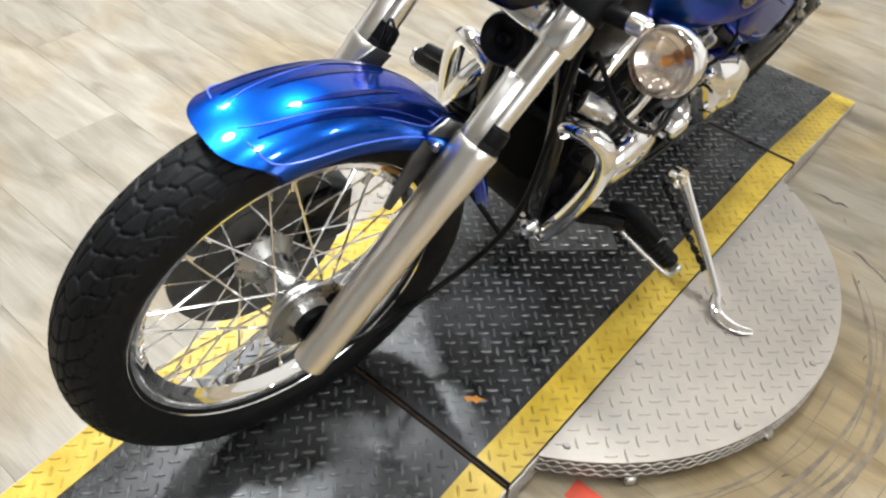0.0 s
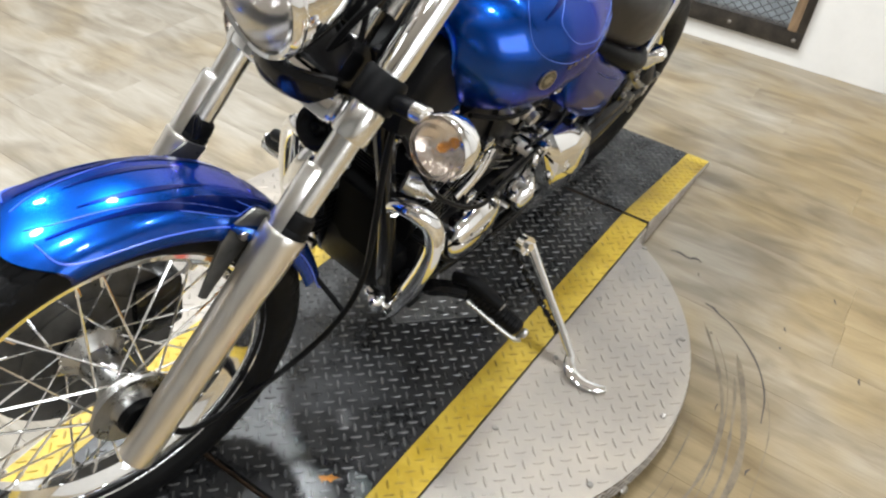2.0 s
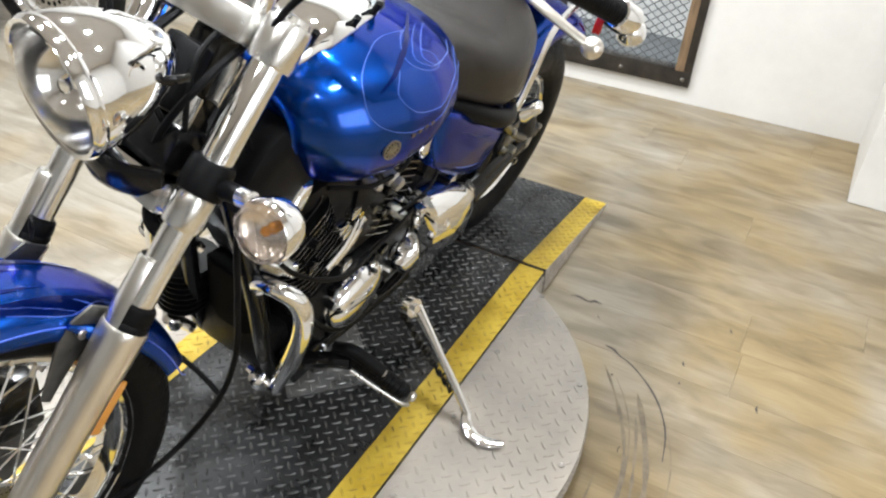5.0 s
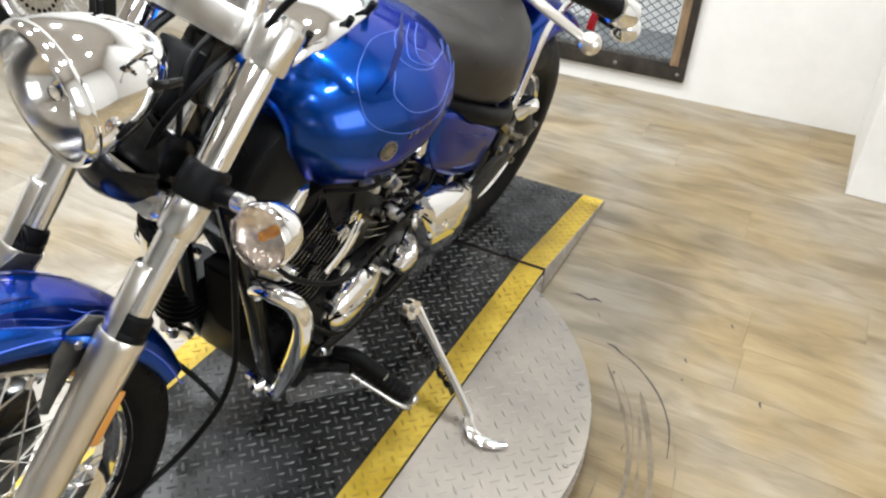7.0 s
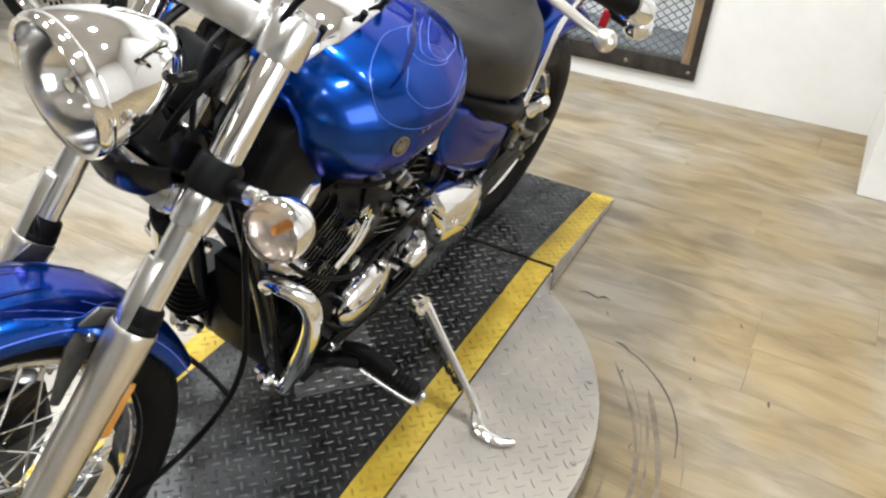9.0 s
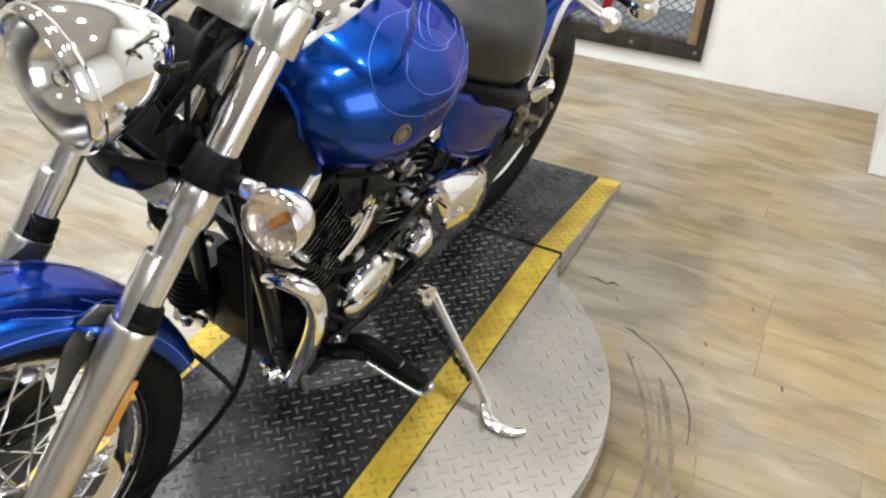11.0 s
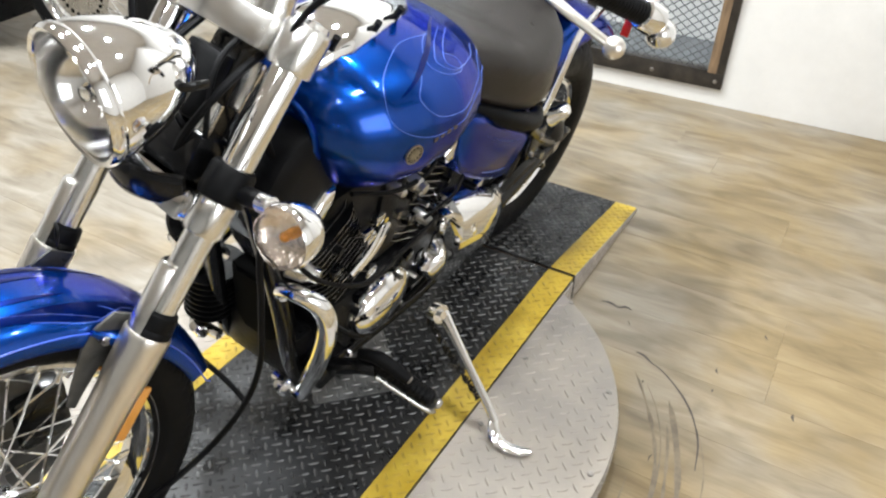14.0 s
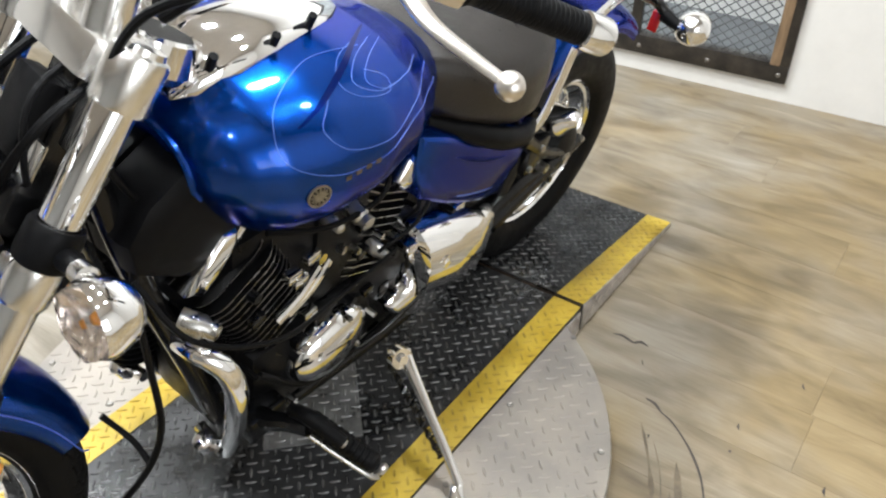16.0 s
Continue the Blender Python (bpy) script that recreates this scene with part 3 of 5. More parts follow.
# fork legs
for s in (-1, 1):
    bm = bmesh.new()
    lathe(bm, [(0, -0.045), (0.021, -0.045), (0.024, -0.042), (0.0255, 0.0), (0.0265, 0.1), (0.028, 0.24), (0.03, 0.262), (0.031, 0.31), (0.0315, 0.318), (0.03, 0.322), (0.022, 0.322)], leg_axis(s), 32)
    leg = part("fork_slider", bm, M_ALU, bike, "brushed aluminium fork slider")
    bm = bmesh.new()
    lathe(bm, [(0.023, 0.322), (0.0285, 0.322), (0.0288, 0.328), (0.027, 0.331), (0.028, 0.336), (0.026, 0.35), (0.0215, 0.354)], leg_axis(s), 32)
    part("dust_seal", bm, M_PLASTIC, leg, "black rubber dust seal")
    bm = bmesh.new()
    rod(bm, fork(0.32, s * HALF_FORK), fork(0.62, s * HALF_FORK), 0.0205, 32)
    part("fork_tube", bm, M_SATIN, bike, "chrome fork tube")
    bm = bmesh.new()   # half sleeve ahead of the tube
    d0, d1 = 0.312, 0.412
    ring = []
    for d in (d0, d1 - 0.004, d1):
        q = 0.9 if d == d1 else 1.0
        pts = [(0.029 * q, a) for a in range(-90, 31, 15)] + [(0.0225 * q, a) for a in range(30, -91, -15)]
        c = Vector(fork(d, s * HALF_FORK))
        ahead = (Vector(fork(d, s * HALF_FORK, 1)) - c).normalized()
        side = (Vector(fork(d, s * HALF_FORK + 1)) - c).normalized()
        ring.append([c + ahead * r * math.cos(radians(a)) + side * r * math.sin(radians(a)) for r, a in pts])
    loft(bm, ring)
    part("fork_sleeve", bm, M_SATIN, leg, "chrome half sleeve")
    bm = bmesh.new()   # bracket from the slider to the mudguard
    m = STEER @ Matrix.Translation((0, YF, RF)) @ Matrix.Rotation(-RAKE, 4, "X") @ Matrix.Diagonal((1, 1, LONG, 1))
    rings = []
    for d, o0, o1 in ((0.325, -0.005, 0.03), (0.30, 0.0, 0.046), (0.27, 0.01, 0.05), (0.24, 0.014, 0.042), (0.21, 0.016, 0.034), (0.19, 0.016, 0.028)):
        rings.append([m @ Vector((s * x, -o, d)) for x, o in ((0.079, o0), (0.084, o0), (0.084, o1 - 0.004), (0.0825, o1), (0.079, o1))])
    loft(bm, rings)
    part("mudguard_bracket", bm, M_BRACKET, leg, "dark steel mudguard bracket")
    bm = bmesh.new()
    lathe(bm, [(0, 0.07), (0.0205, 0.07), (0.022, 0.066), (0.022, -0.09), (0.02, -0.09)], along(fork(0.64, s * HALF_FORK), fork(1.6, s * HALF_FORK)) @ Matrix.Diagonal((LONG, 1, 1, 1)), 32)
    part("fork_cover", bm, M_CHROME, bike, "chrome upper fork cover")
    bm = bmesh.new()
    lathe(bm, [(0.022, 0.502), (0.030, 0.504), (0.031, 0.512), (0.030, 0.542), (0.027, 0.547), (0.022, 0.547)], leg_axis(s), 32)
    tube(bm, [fork(0.525, s * HALF_FORK, 0), fork(0.522, s * 0.13, -0.006)], [0.02, 0.014], 14, 1)
    part("fork_rubber", bm, M_PLASTIC, bike, "black rubber fork collar")
    bm = bmesh.new()   # lower clamp lug
    lathe(bm, [(0.0205, 0.458), (0.0245, 0.458), (0.0265, 0.463), (0.0265, 0.495), (0.025, 0.501), (0.0205, 0.501)], leg_axis(s), 32)
    tube(bm, [fork(0.478, s * 0.11, 0.0), fork(0.48, s * 0.13, -0.008)], [0.017, 0.012], 16, 1)
    part("lower_clamp", bm, M_SATIN, bike, "polished lower fork clamp")
    bm = bmesh.new()
    lathe(bm, [(0.021, 0.672), (0.029, 0.673), (0.0305, 0.677), (0.0305, 0.722), (0.029, 0.727), (0.024, 0.729), (0.0225, 0.735), (0.012, 0.737), (0, 0.737)], leg_axis(s), 36)
    part("upper_clamp", bm, M_SATIN, bike, "satin upper fork clamp")

S3 = STEER.to_3x3()


def fbox(bm, x0, x1, d0, d1, o0, o1, bevel):
    """A box laid along the fork: across x, up d, ahead o."""
    m = STEER @ Matrix.Translation((0, YF, RF)) @ Matrix.Rotation(-RAKE, 4, "X") @ Matrix.Diagonal((1, 1, LONG, 1))
    box(bm, x0, x1, -o1, -o0, d0, d1, bevel, m)


bm = bmesh.new(); fbox(bm, -0.085, 0.085, 0.676, 0.72, -0.028, 0.028, 0.008); part("top_yoke", bm, M_SATIN, bike, "satin silver top yoke")
bm = bmesh.new(); fbox(bm, -0.09, 0.09, 0.455, 0.497, -0.05, 0.026, 0.01); part("bottom_yoke", bm, M_CHROME, bike, "polished bottom yoke")
bm = bmesh.new(); fbox(bm, -0.075, 0.075, 0.50, 0.56, -0.05, 0.03, 0.012); fbox(bm, -0.03, 0.03, 0.52, 0.68, -0.05, 0.0, 0.01); part("steering_head", bm, M_BLACK, bike, "black steering head")
bm = bmesh.new(); fbox(bm, -0.034, 0.034, 0.565, 0.655, 0.0, 0.03, 0.01); part("wiring_cover", bm, M_PLASTIC, bike, "black wiring cover")
for x, d0, d1, o in ((0.052, 0.54, 0.60, 0.012), (-0.055, 0.55, 0.61, 0.015), (0.06, 0.60, 0.665, -0.012)):   # small plates that carry the lamp and the looms
    bm = bmesh.new(); fbox(bm, x - 0.014, x + 0.014, d0, d1, o, o + 0.008, 0.003)
    part("lamp_plate", bm, M_SATIN, bike, "satin steel plate")
for pts, r in (([(0.062, 0.70, -0.02), (0.072, 0.63, 0.03), (0.05, 0.55, 0.035), (0.02, 0.49, 0.0)], 0.0055),
               ([(0.03, 0.70, 0.0), (0.055, 0.64, 0.045), (0.066, 0.57, 0.025), (0.06, 0.50, -0.03)], 0.004),
               ([(-0.04, 0.69, 0.01), (-0.03, 0.62, 0.05), (0.02, 0.575, 0.05), (0.058, 0.53, 0.0)], 0.0045),
               ([(-0.07, 0.69, -0.01), (-0.075, 0.60, 0.03), (-0.05, 0.53, 0.03), (-0.02, 0.49, -0.01)], 0.005),
               ([(0.08, 0.66, -0.01), (0.085, 0.60, 0.0), (0.075, 0.54, -0.02), (0.05, 0.50, -0.045)], 0.0035)):
    bm = bmesh.new(); tube(bm, [fork(d, x, o) for x, d, o in pts], r, 8, 6)
    part("wiring_loom", bm, M_PLASTIC, bike, "black wiring loom")
bm = bmesh.new(); fbox(bm, -0.11, -0.06, 0.46, 0.5, -0.05, 0.035, 0.008); part("yoke_cover", bm, M_CHROME, bike, "chrome yoke cover")
# thin chrome plate under the headlamp
bm = bmesh.new()
tube(bm, [fork(0.49, 0.08, 0.02), fork(0.475, 0.04, 0.045), fork(0.47, 0.0, 0.052), fork(0.475, -0.04, 0.045), fork(0.49, -0.08, 0.02)], 0.026, 12, 6, flat=(0.3, 0.95))
part("lower_cover", bm, M_BLACK, bike, "gloss black lower yoke cover")

# headlamp
HL = Vector((0.0, -0.645, 0.909))
hd = (S3 @ Vector((0, -1, -0.14))).normalized()
HM = along(HL, HL - hd) @ Matrix.Diagonal((1.0, 0.845, 0.845, 1))      # x runs back
bm = bmesh.new()
lathe(bm, [(0.084, 0.004), (0.088, -0.004), (0.094, -0.006), (0.098, 0.0), (0.098, 0.008), (0.0945, 0.013), (0.0955, 0.02), (0.091, 0.042), (0.082, 0.07), (0.067, 0.098), (0.049, 0.122), (0.029, 0.14), (0.012, 0.147), (0, 0.148)], HM, 64)
lamp = part("headlamp", bm, M_CHROME, bike, "chrome bucket headlamp with clear glass")
bm = bmesh.new()
lathe(bm, [(0.086, 0.006), (0.072, 0.04), (0.05, 0.068), (0.02, 0.082), (0.018, 0.078), (0, 0.078)], HM, 48)
part("reflector", bm, M_BOWL, lamp, "silver reflector bowl")
bm = bmesh.new()
lathe(bm, [(0.0865, 0.003), (0.082, -0.004), (0.06, -0.013), (0.03, -0.018), (0, -0.02)], HM, 48)
lathe(bm, [(0.0865, 0.005), (0.081, -0.001), (0.06, -0.010), (0.03, -0.015), (0, -0.017)], HM, 48)
part("headlamp_glass", bm, M_GLASS, lamp, "clear curved glass")
bm = bmesh.new()
lathe(bm, [(0, 0.03), (0.008, 0.032), (0.011, 0.04), (0.011, 0.07), (0, 0.075)], HM, 20)
part("bulb_cap", bm, M_CHROME, lamp)
for s in (-1, 1):
    bm = bmesh.new()
    b0 = HL - hd * 0.085 + S3 @ Vector((s * 0.062, 0, 0))
    tube(bm, [b0 - S3 @ Vector((s * 0.01, 0, 0)), b0 - hd * 0.02 + S3 @ Vector((s * 0.004, 0, 0.0)), b0 - hd * 0.04 + S3 @ Vector((s * 0.002, 0, -0.006))], 0.0065, 10, 4, flat=(0.5, 1))
    part("lamp_bracket", bm, M_BLACK, lamp, "black lamp bracket")

# turn signals on the lower clamps
def signal(centre, way, parent, stem, lens=M_LENS):
    m = along(centre, Vector(centre) - Vector(way)) @ Matrix.Diagonal((0.8, 0.84, 0.84, 1))
    bm = bmesh.new()
    lathe(bm, [(0.043, 0.008), (0.047, 0.004), (0.049, 0.010), (0.048, 0.022), (0.042, 0.045), (0.028, 0.062), (0.01, 0.07), (0, 0.071)], m, 40)
    sg = part("turn_signal", bm, M_CHROME, parent, "chrome turn signal with clear ribbed lens")
    bm = bmesh.new()
    prof = [(0.0445, 0.008), (0.044, -0.004), (0.041, -0.012)]
    for k in range(10):
        r = 0.041 - 0.0041 * k
        prof += [(r, -0.013 - 0.0012 * k), (r - 0.002, -0.0118 - 0.0012 * k)]
    prof += [(0, -0.026)]
    lathe(bm, prof, m, 40)
    lathe(bm, [(0.0425, 0.008), (0.042, -0.002), (0.039, -0.0095), (0.02, -0.016), (0, -0.019)], m, 40)
    part("signal_lens", bm, lens, sg, "clear ribbed plastic lens")
    bm = bmesh.new()
    lathe(bm, [(0, 0.008), (0.004, 0.009), (0.006, 0.013), (0.006, 0.02), (0.0045, 0.03), (0, 0.032)], m, 20)
    part("signal_bulb", bm, M_ORANGE, sg, "amber bulb")
    bm = bmesh.new()
    lathe(bm, [(0.041, 0.01), (0.03, 0.026), (0.012, 0.034), (0, 0.034)], m, 32)
    part("reflector", bm, M_BOWL, sg)
    bm = bmesh.new()
    a, b = Vector(stem[-1]), Vector(stem[-2])
    tube(bm, stem[:-1] + [b.lerp(a, 0.5)], [0.017, 0.014, 0.012][-len(stem):], 14, 5)
    part("signal_stem", bm, M_PLASTIC, sg, "black rubber signal stem")
    bm = bmesh.new()
    n = (a - b).length
    lathe(bm, [(0, 0.0), (0.009, 0.0), (0.009, n * 0.28), (0.0125, n * 0.3), (0.013, n * 0.36), (0.013, n * 0.5), (0.0, n * 0.52)], along(a, b), 18)
    part("stem_collar", bm, M_SATIN, sg, "chrome collar")


for s in (1, -1):
    c = STEER @ STEER.inverted() @ Vector((0.228, -0.556, 0.806)) if s > 0 else fork(0.48, -0.175, -0.03)
    way = S3 @ Vector((s * 0.05, -1, 0.06))
    signal(c, way, bike, [fork(0.525, s * 0.115, -0.004), fork(0.522, s * 0.132, -0.006), Vector(c) - way * 0.03 + Vector((-s * 0.02, 0, 0.012))])

# front mudguard
def guard_ring(a, r0, half, crown, n=24, thick=0.0):
    out = []
    for k in range(n + 1):
        u = -1 + 2 * k / n
        x = half * math.copysign(abs(math.sin(u * math.pi / 2)) ** 0.9, u) - math.copysign(thick, u) * abs(u) ** 3
        r = r0 + crown * (math.cos(u * math.pi / 2) ** 0.75) - thick
        out.append((x, r, a))
    return out


def mudguard(cy, cz, r0, half, crown, a0, a1, m, nose=0.0, steps=48):
    bm = bmesh.new()
    rings = []
    for i in range(steps + 1):
        t = i / steps
        ring = []
        for th in (0.0, 0.003):
            sec = guard_ring(0, r0, half, crown, thick=th)
            if th:
                sec = sec[::-1]
            for x, r, _ in sec:
                edge = abs(x) / half
                lo, hi = a0 + nose * edge ** 2.2, a1 - nose * 1.1 * edge ** 3.5
                a = radians(lo + (hi - lo) * t)
                ring.append(m @ Vector((x, cy + r * math.cos(a), cz + r * math.sin(a))))
        rings.append(ring)
    loft(bm, rings)
    return bm


R0, HALF, CROWN = 0.298, 0.082, 0.044
guard = part("front_mudguard", mudguard(YF, RF, R0, HALF, CROWN, 12, 110, STEER, 8), M_BLUE, bike, "metallic blue front mudguard with pale pinstripes", 50)


def guard_point(a, u, lift=0.0012):
    x = HALF * math.copysign(abs(math.sin(u * math.pi / 2)) ** 0.9, u)
    r = R0 + CROWN * (math.cos(u * math.pi / 2) ** 0.75) + lift * math.cos(u * 1.2)
    return STEER @ Vector((x + math.copysign(lift * abs(u), u), YF + r * math.cos(radians(a)), RF + r * math.sin(radians(a))))


def guard_line(pts, r, name="pinstripe", material=M_PIN):
    bm = bmesh.new()
    P = smooth_path([Vector((a, u * 60, 0)) for a, u in pts], 8)
    tube(bm, [guard_point(p.x, p.y / 60, 0.0004) for p in P], r, 5, 1)
    part(name, bm, material, guard)


def guard_patch(edge_a, edge_b, material, n=24):
    """A painted patch between two lines on the mudguard."""
    bm = bmesh.new()
    A = smooth_path([Vector((a, u * 60, 0)) for a, u in edge_a], n // (len(edge_a) - 1))
    B = smooth_path([Vector((a, u * 60, 0)) for a, u in edge_b], n // (len(edge_b) - 1))
    rows = [[guard_point(p.x + (q.x - p.x) * k / 6, (p.y + (q.y - p.y) * k / 6) / 60, 0.0009) for k in range(7)] for p, q in zip(A, B)]
    loft(bm, rows, False, False)
    part("painted_flame", bm, material, guard, "dark blue painted flame")


for s in (1, -1):
    guard_line([(104, 0.3 * s), (102, 0.66 * s), (95, 0.82 * s), (80, 0.84 * s), (60, 0.80 * s), (35, 0.82 * s), (18, 0.84 * s), (14, 0.74 * s)], 0.0012, material=M_PINDIM)
    guard_line([(104, 0.12 * s), (97, 0.22 * s), (80, 0.34 * s), (66, 0.5 * s), (60, 0.58 * s), (66, 0.62 * s), (76, 0.5 * s)], 0.0006, material=M_PINDIM)
    guard_line([(62, 0.62 * s), (52, 0.35 * s), (44, 0.62 * s), (60, 0.36 * s)], 0.0008, material=M_PINDIM)
    guard_patch([(102, 0.30 * s), (84, 0.34 * s), (66, 0.30 * s), (50, 0.30 * s)], [(102, 0.32 * s), (84, 0.42 * s), (62, 0.62 * s), (46, 0.5 * s)], M_FLAME)
    guard_patch([(94, 0.12 * s), (80, 0.12 * s), (66, 0.14 * s)], [(94, 0.13 * s), (80, 0.19 * s), (66, 0.15 * s)], M_FLAME)
    bm = bmesh.new()   # mounting boss and bolt
    c = guard_point(56, 0.93 * s)
    tube(bm, [guard_point(64, 0.8 * s, 0.004), guard_point(56, 0.9 * s, 0.006), guard_point(48, 0.9 * s, 0.004)], [0.004, 0.014, 0.004], 10, 5)
    part("mudguard_boss", bm, M_BLUE, guard)
    bm = bmesh.new()
    out = S3 @ Vector((s, 0, 0))
    rod(bm, fork(0.29, s * 0.075, 0.03), fork(0.29, s * 0.093, 0.03), 0.007, 8)
    part("bolt", bm, M_STEEL, guard)
bm = bmesh.new()
tube(bm, [fork(0.33, -0.085, 0.02), fork(0.365, -0.07, 0.05), fork(0.36, -0.05, 0.055), fork(0.34, -0.06, 0.04)], 0.0022, 6, 6)
part("cable_loop", bm, M_PLASTIC, guard)
bm = bmesh.new(); fbox(bm, 0.072, 0.08, 0.13, 0.215, -0.102, -0.066, 0.004); part("side_reflector", bm, M_ORANGE, bike, "amber side reflector")

# handlebar and controls
HB = STEER


def bar_side(s):
    """The left half as it stands when steered, mirrored across the fork for the right."""
    left = [STEER.inverted() @ (Vector(p) + Vector((-0.035, -0.034, 0.05))) for p in ((0.075, -0.30, 0.965), (0.15, -0.285, 0.995), (0.24, -0.285, 1.045), (0.295, -0.265, 1.068), (0.34, -0.205, 1.058), (0.405, -0.105, 1.022), (0.446, -0.040, 0.994))]
    return [STEER @ Vector((0, left[0].y, left[0].z))] + [STEER @ Vector((s * p.x, p.y, p.z)) for p in left]


bm = bmesh.new()
L, Rr = bar_side(1), bar_side(-1)
tube(bm, Rr[::-1][:-1] + L, 0.0115, 16, 8)
handlebar = part("handlebar", bm, M_CHROME, bike, "chrome swept-back handlebar")
for s in (1, -1):
    P = bar_side(s)
    a, b = P[5] + (P[6] - P[5]) * 0.35, P[7]
    m = along(a, b)
    LL = (b - a).length
    bm = bmesh.new()
    prof = [(0.0, 0.0), (0.02, 0.0), (0.021, 0.004), (0.018, 0.01)]
    for k in range(22):
        q = 0.012 + k * (LL - 0.03) / 22
        prof += [(0.0172, q), (0.0172, q + 0.0035), (0.0165, q + 0.0042), (0.0165, q + 0.0055)]
    prof += [(0.018, LL - 0.016), (0.0, LL - 0.016)]
    lathe(bm, prof, m, 24)
    part("grip", bm, M_PLASTIC, handlebar, "black ribbed rubber grip")
    bm = bmesh.new()
    lathe(bm, [(0.016, LL - 0.02), (0.0195, LL - 0.018), (0.0205, LL - 0.012), (0.0205, LL + 0.010), (0.0185, LL + 0.014), (0.0125, LL + 0.016), (0.011, LL + 0.013), (0, LL + 0.013)], m, 28)
    part("grip_end", bm, M_CHROME, handlebar, "chrome grip end cap")
    bm = bmesh.new()
    c = P[5] + (P[6] - P[5]) * 0.12
    lathe(bm, [(0, -0.03), (0.021, -0.03), (0.024, -0.026), (0.024, 0.024), (0.021, 0.028), (0, 0.028)], along(c, b), 20)
    box(bm, -0.02, 0.02, -0.035, 0.0, -0.014, 0.018, 0.006, along(c, b))
    part("switch_housing", bm, M_ALU, handlebar, "silver switch housing")
    bm = bmesh.new()
    ahead = (STEER.to_3x3() @ Vector((s * 0.35, -0.9, -0.1))).normalized()
    tip = Vector((0.431, -0.259, 1.061)) if s > 0 else STEER @ Vector((-0.46, -0.15, 1.0))
    root = P[5] + ahead * 0.035
    tube(bm, [root, root + (tip - root) * 0.3 + ahead * 0.014, root + (tip - root) * 0.7 + ahead * 0.008, tip], [0.012, 0.0095, 0.008, 0.007], 12, 6, flat=(1.0, 0.62))
    bmesh.ops.create_uvsphere(bm, u_segments=18, v_segments=12, radius=0.0135, matrix=Matrix.Translation(tip))
    part("lever", bm, M_ALU, handlebar, "polished aluminium hand lever with ball end")
    bm = bmesh.new()
    tube(bm, [P[4], P[4] + ahead * 0.028, root], [0.016, 0.015, 0.012], 12, 4)
    part("lever_mount", bm, M_BLACK, handlebar, "black lever mount")
    bm = bmesh.new()   # riser
    tube(bm, [fork(0.715, s * 0.05, -0.0), fork(0.78, s * 0.05, 0.008), fork(0.83, s * 0.05, -0.03), HB @ Vector((s * 0.05, -0.30, 0.985))], [0.026, 0.024, 0.022, 0.022], 18, 5)
    part("bar_riser", bm, M_SATIN, handlebar, "satin silver handlebar riser")
    bm = bmesh.new()   # wiring along the bar
    tube(bm, [fork(0.76, s * 0.075, -0.03), P[2] + Vector((0, 0.008, -0.018)), P[3] + Vector((0, 0.01, -0.02)), P[4] + Vector((0, 0.012, -0.018)), P[5] + Vector((0, 0.012, -0.016))], 0.009, 8, 6)
    part("wiring_sleeve", bm, M_PLASTIC, handlebar, "black wiring sleeve")
P = bar_side(1)
for k, pts in enumerate(([P[4] + Vector((0.0, -0.035, 0.0)), (0.20, -0.36, 1.075), (0.125, -0.405, 1.02), (0.09, -0.43, 0.93), (0.075, -0.425, 0.83), (0.06, -0.37, 0.72)],
                         [(-0.25, -0.33, 1.03), (-0.16, -0.43, 0.98), (-0.115, -0.47, 0.88), (-0.07, -0.44, 0.78), (-0.03, -0.38, 0.7)])):
    bm = bmesh.new(); tube(bm, pts, 0.0048, 8, 8); part("control_cable", bm, M_PLASTIC, handlebar, "black control cable")
bm = bmesh.new()   # speedometer cable from the front hub
tube(bm, [fork(-0.005, 0.085, -0.03), fork(-0.03, 0.09, -0.12), (0.085, -0.56, 0.18), (0.105, -0.46, 0.26), (0.11, -0.42, 0.36), (0.10, -0.42, 0.5), (0.085, -0.42, 0.62), (0.07, -0.4, 0.74)], 0.0055, 10, 8)
part("speedometer_cable", bm, M_PLASTIC, bike, "black speedometer cable")
bm = bmesh.new(); tube(bm, [(0.105, -0.44, 0.285), (0.06, -0.44, 0.3), (0.02, -0.46, 0.34)], 0.005, 8, 4); part("cable_guide", bm, M_PLASTIC, bike)

# what follows sits in the frame
BODY = pose(-0.005, -0.002, 0.024, 1.4, 0, 2.0)

# horn between the downtubes
bm = bmesh.new()
lathe(bm, [(0, 0.01), (0.008, 0.004), (0.014, 0.01), (0.026, 0.0), (0.034, 0.002), (0.038, 0.01), (0.038, 0.03), (0.025, 0.045), (0, 0.05)], along((-0.02, -0.465, 0.625), (-0.02, -0.40, 0.60)), 36)
part("horn", bm, M_PLASTIC, bike, "round black horn")

# tank
TANK = [(-0.318, 0.085, 0.805, 0.650, 0.745), (-0.309, 0.112, 0.822, 0.635, 0.745), (-0.282, 0.153, 0.843, 0.622, 0.748), (-0.24, 0.182, 0.862, 0.620, 0.750), (-0.17, 0.202, 0.867, 0.620, 0.752), (-0.09, 0.205, 0.865, 0.630, 0.748),
        (0.0, 0.186, 0.851, 0.645, 0.738), (0.07, 0.154, 0.829, 0.660, 0.725), (0.13, 0.116, 0.796, 0.672, 0.715), (0.18, 0.078, 0.760, 0.680, 0.710), (0.225, 0.040, 0.730, 0.685, 0.705)]


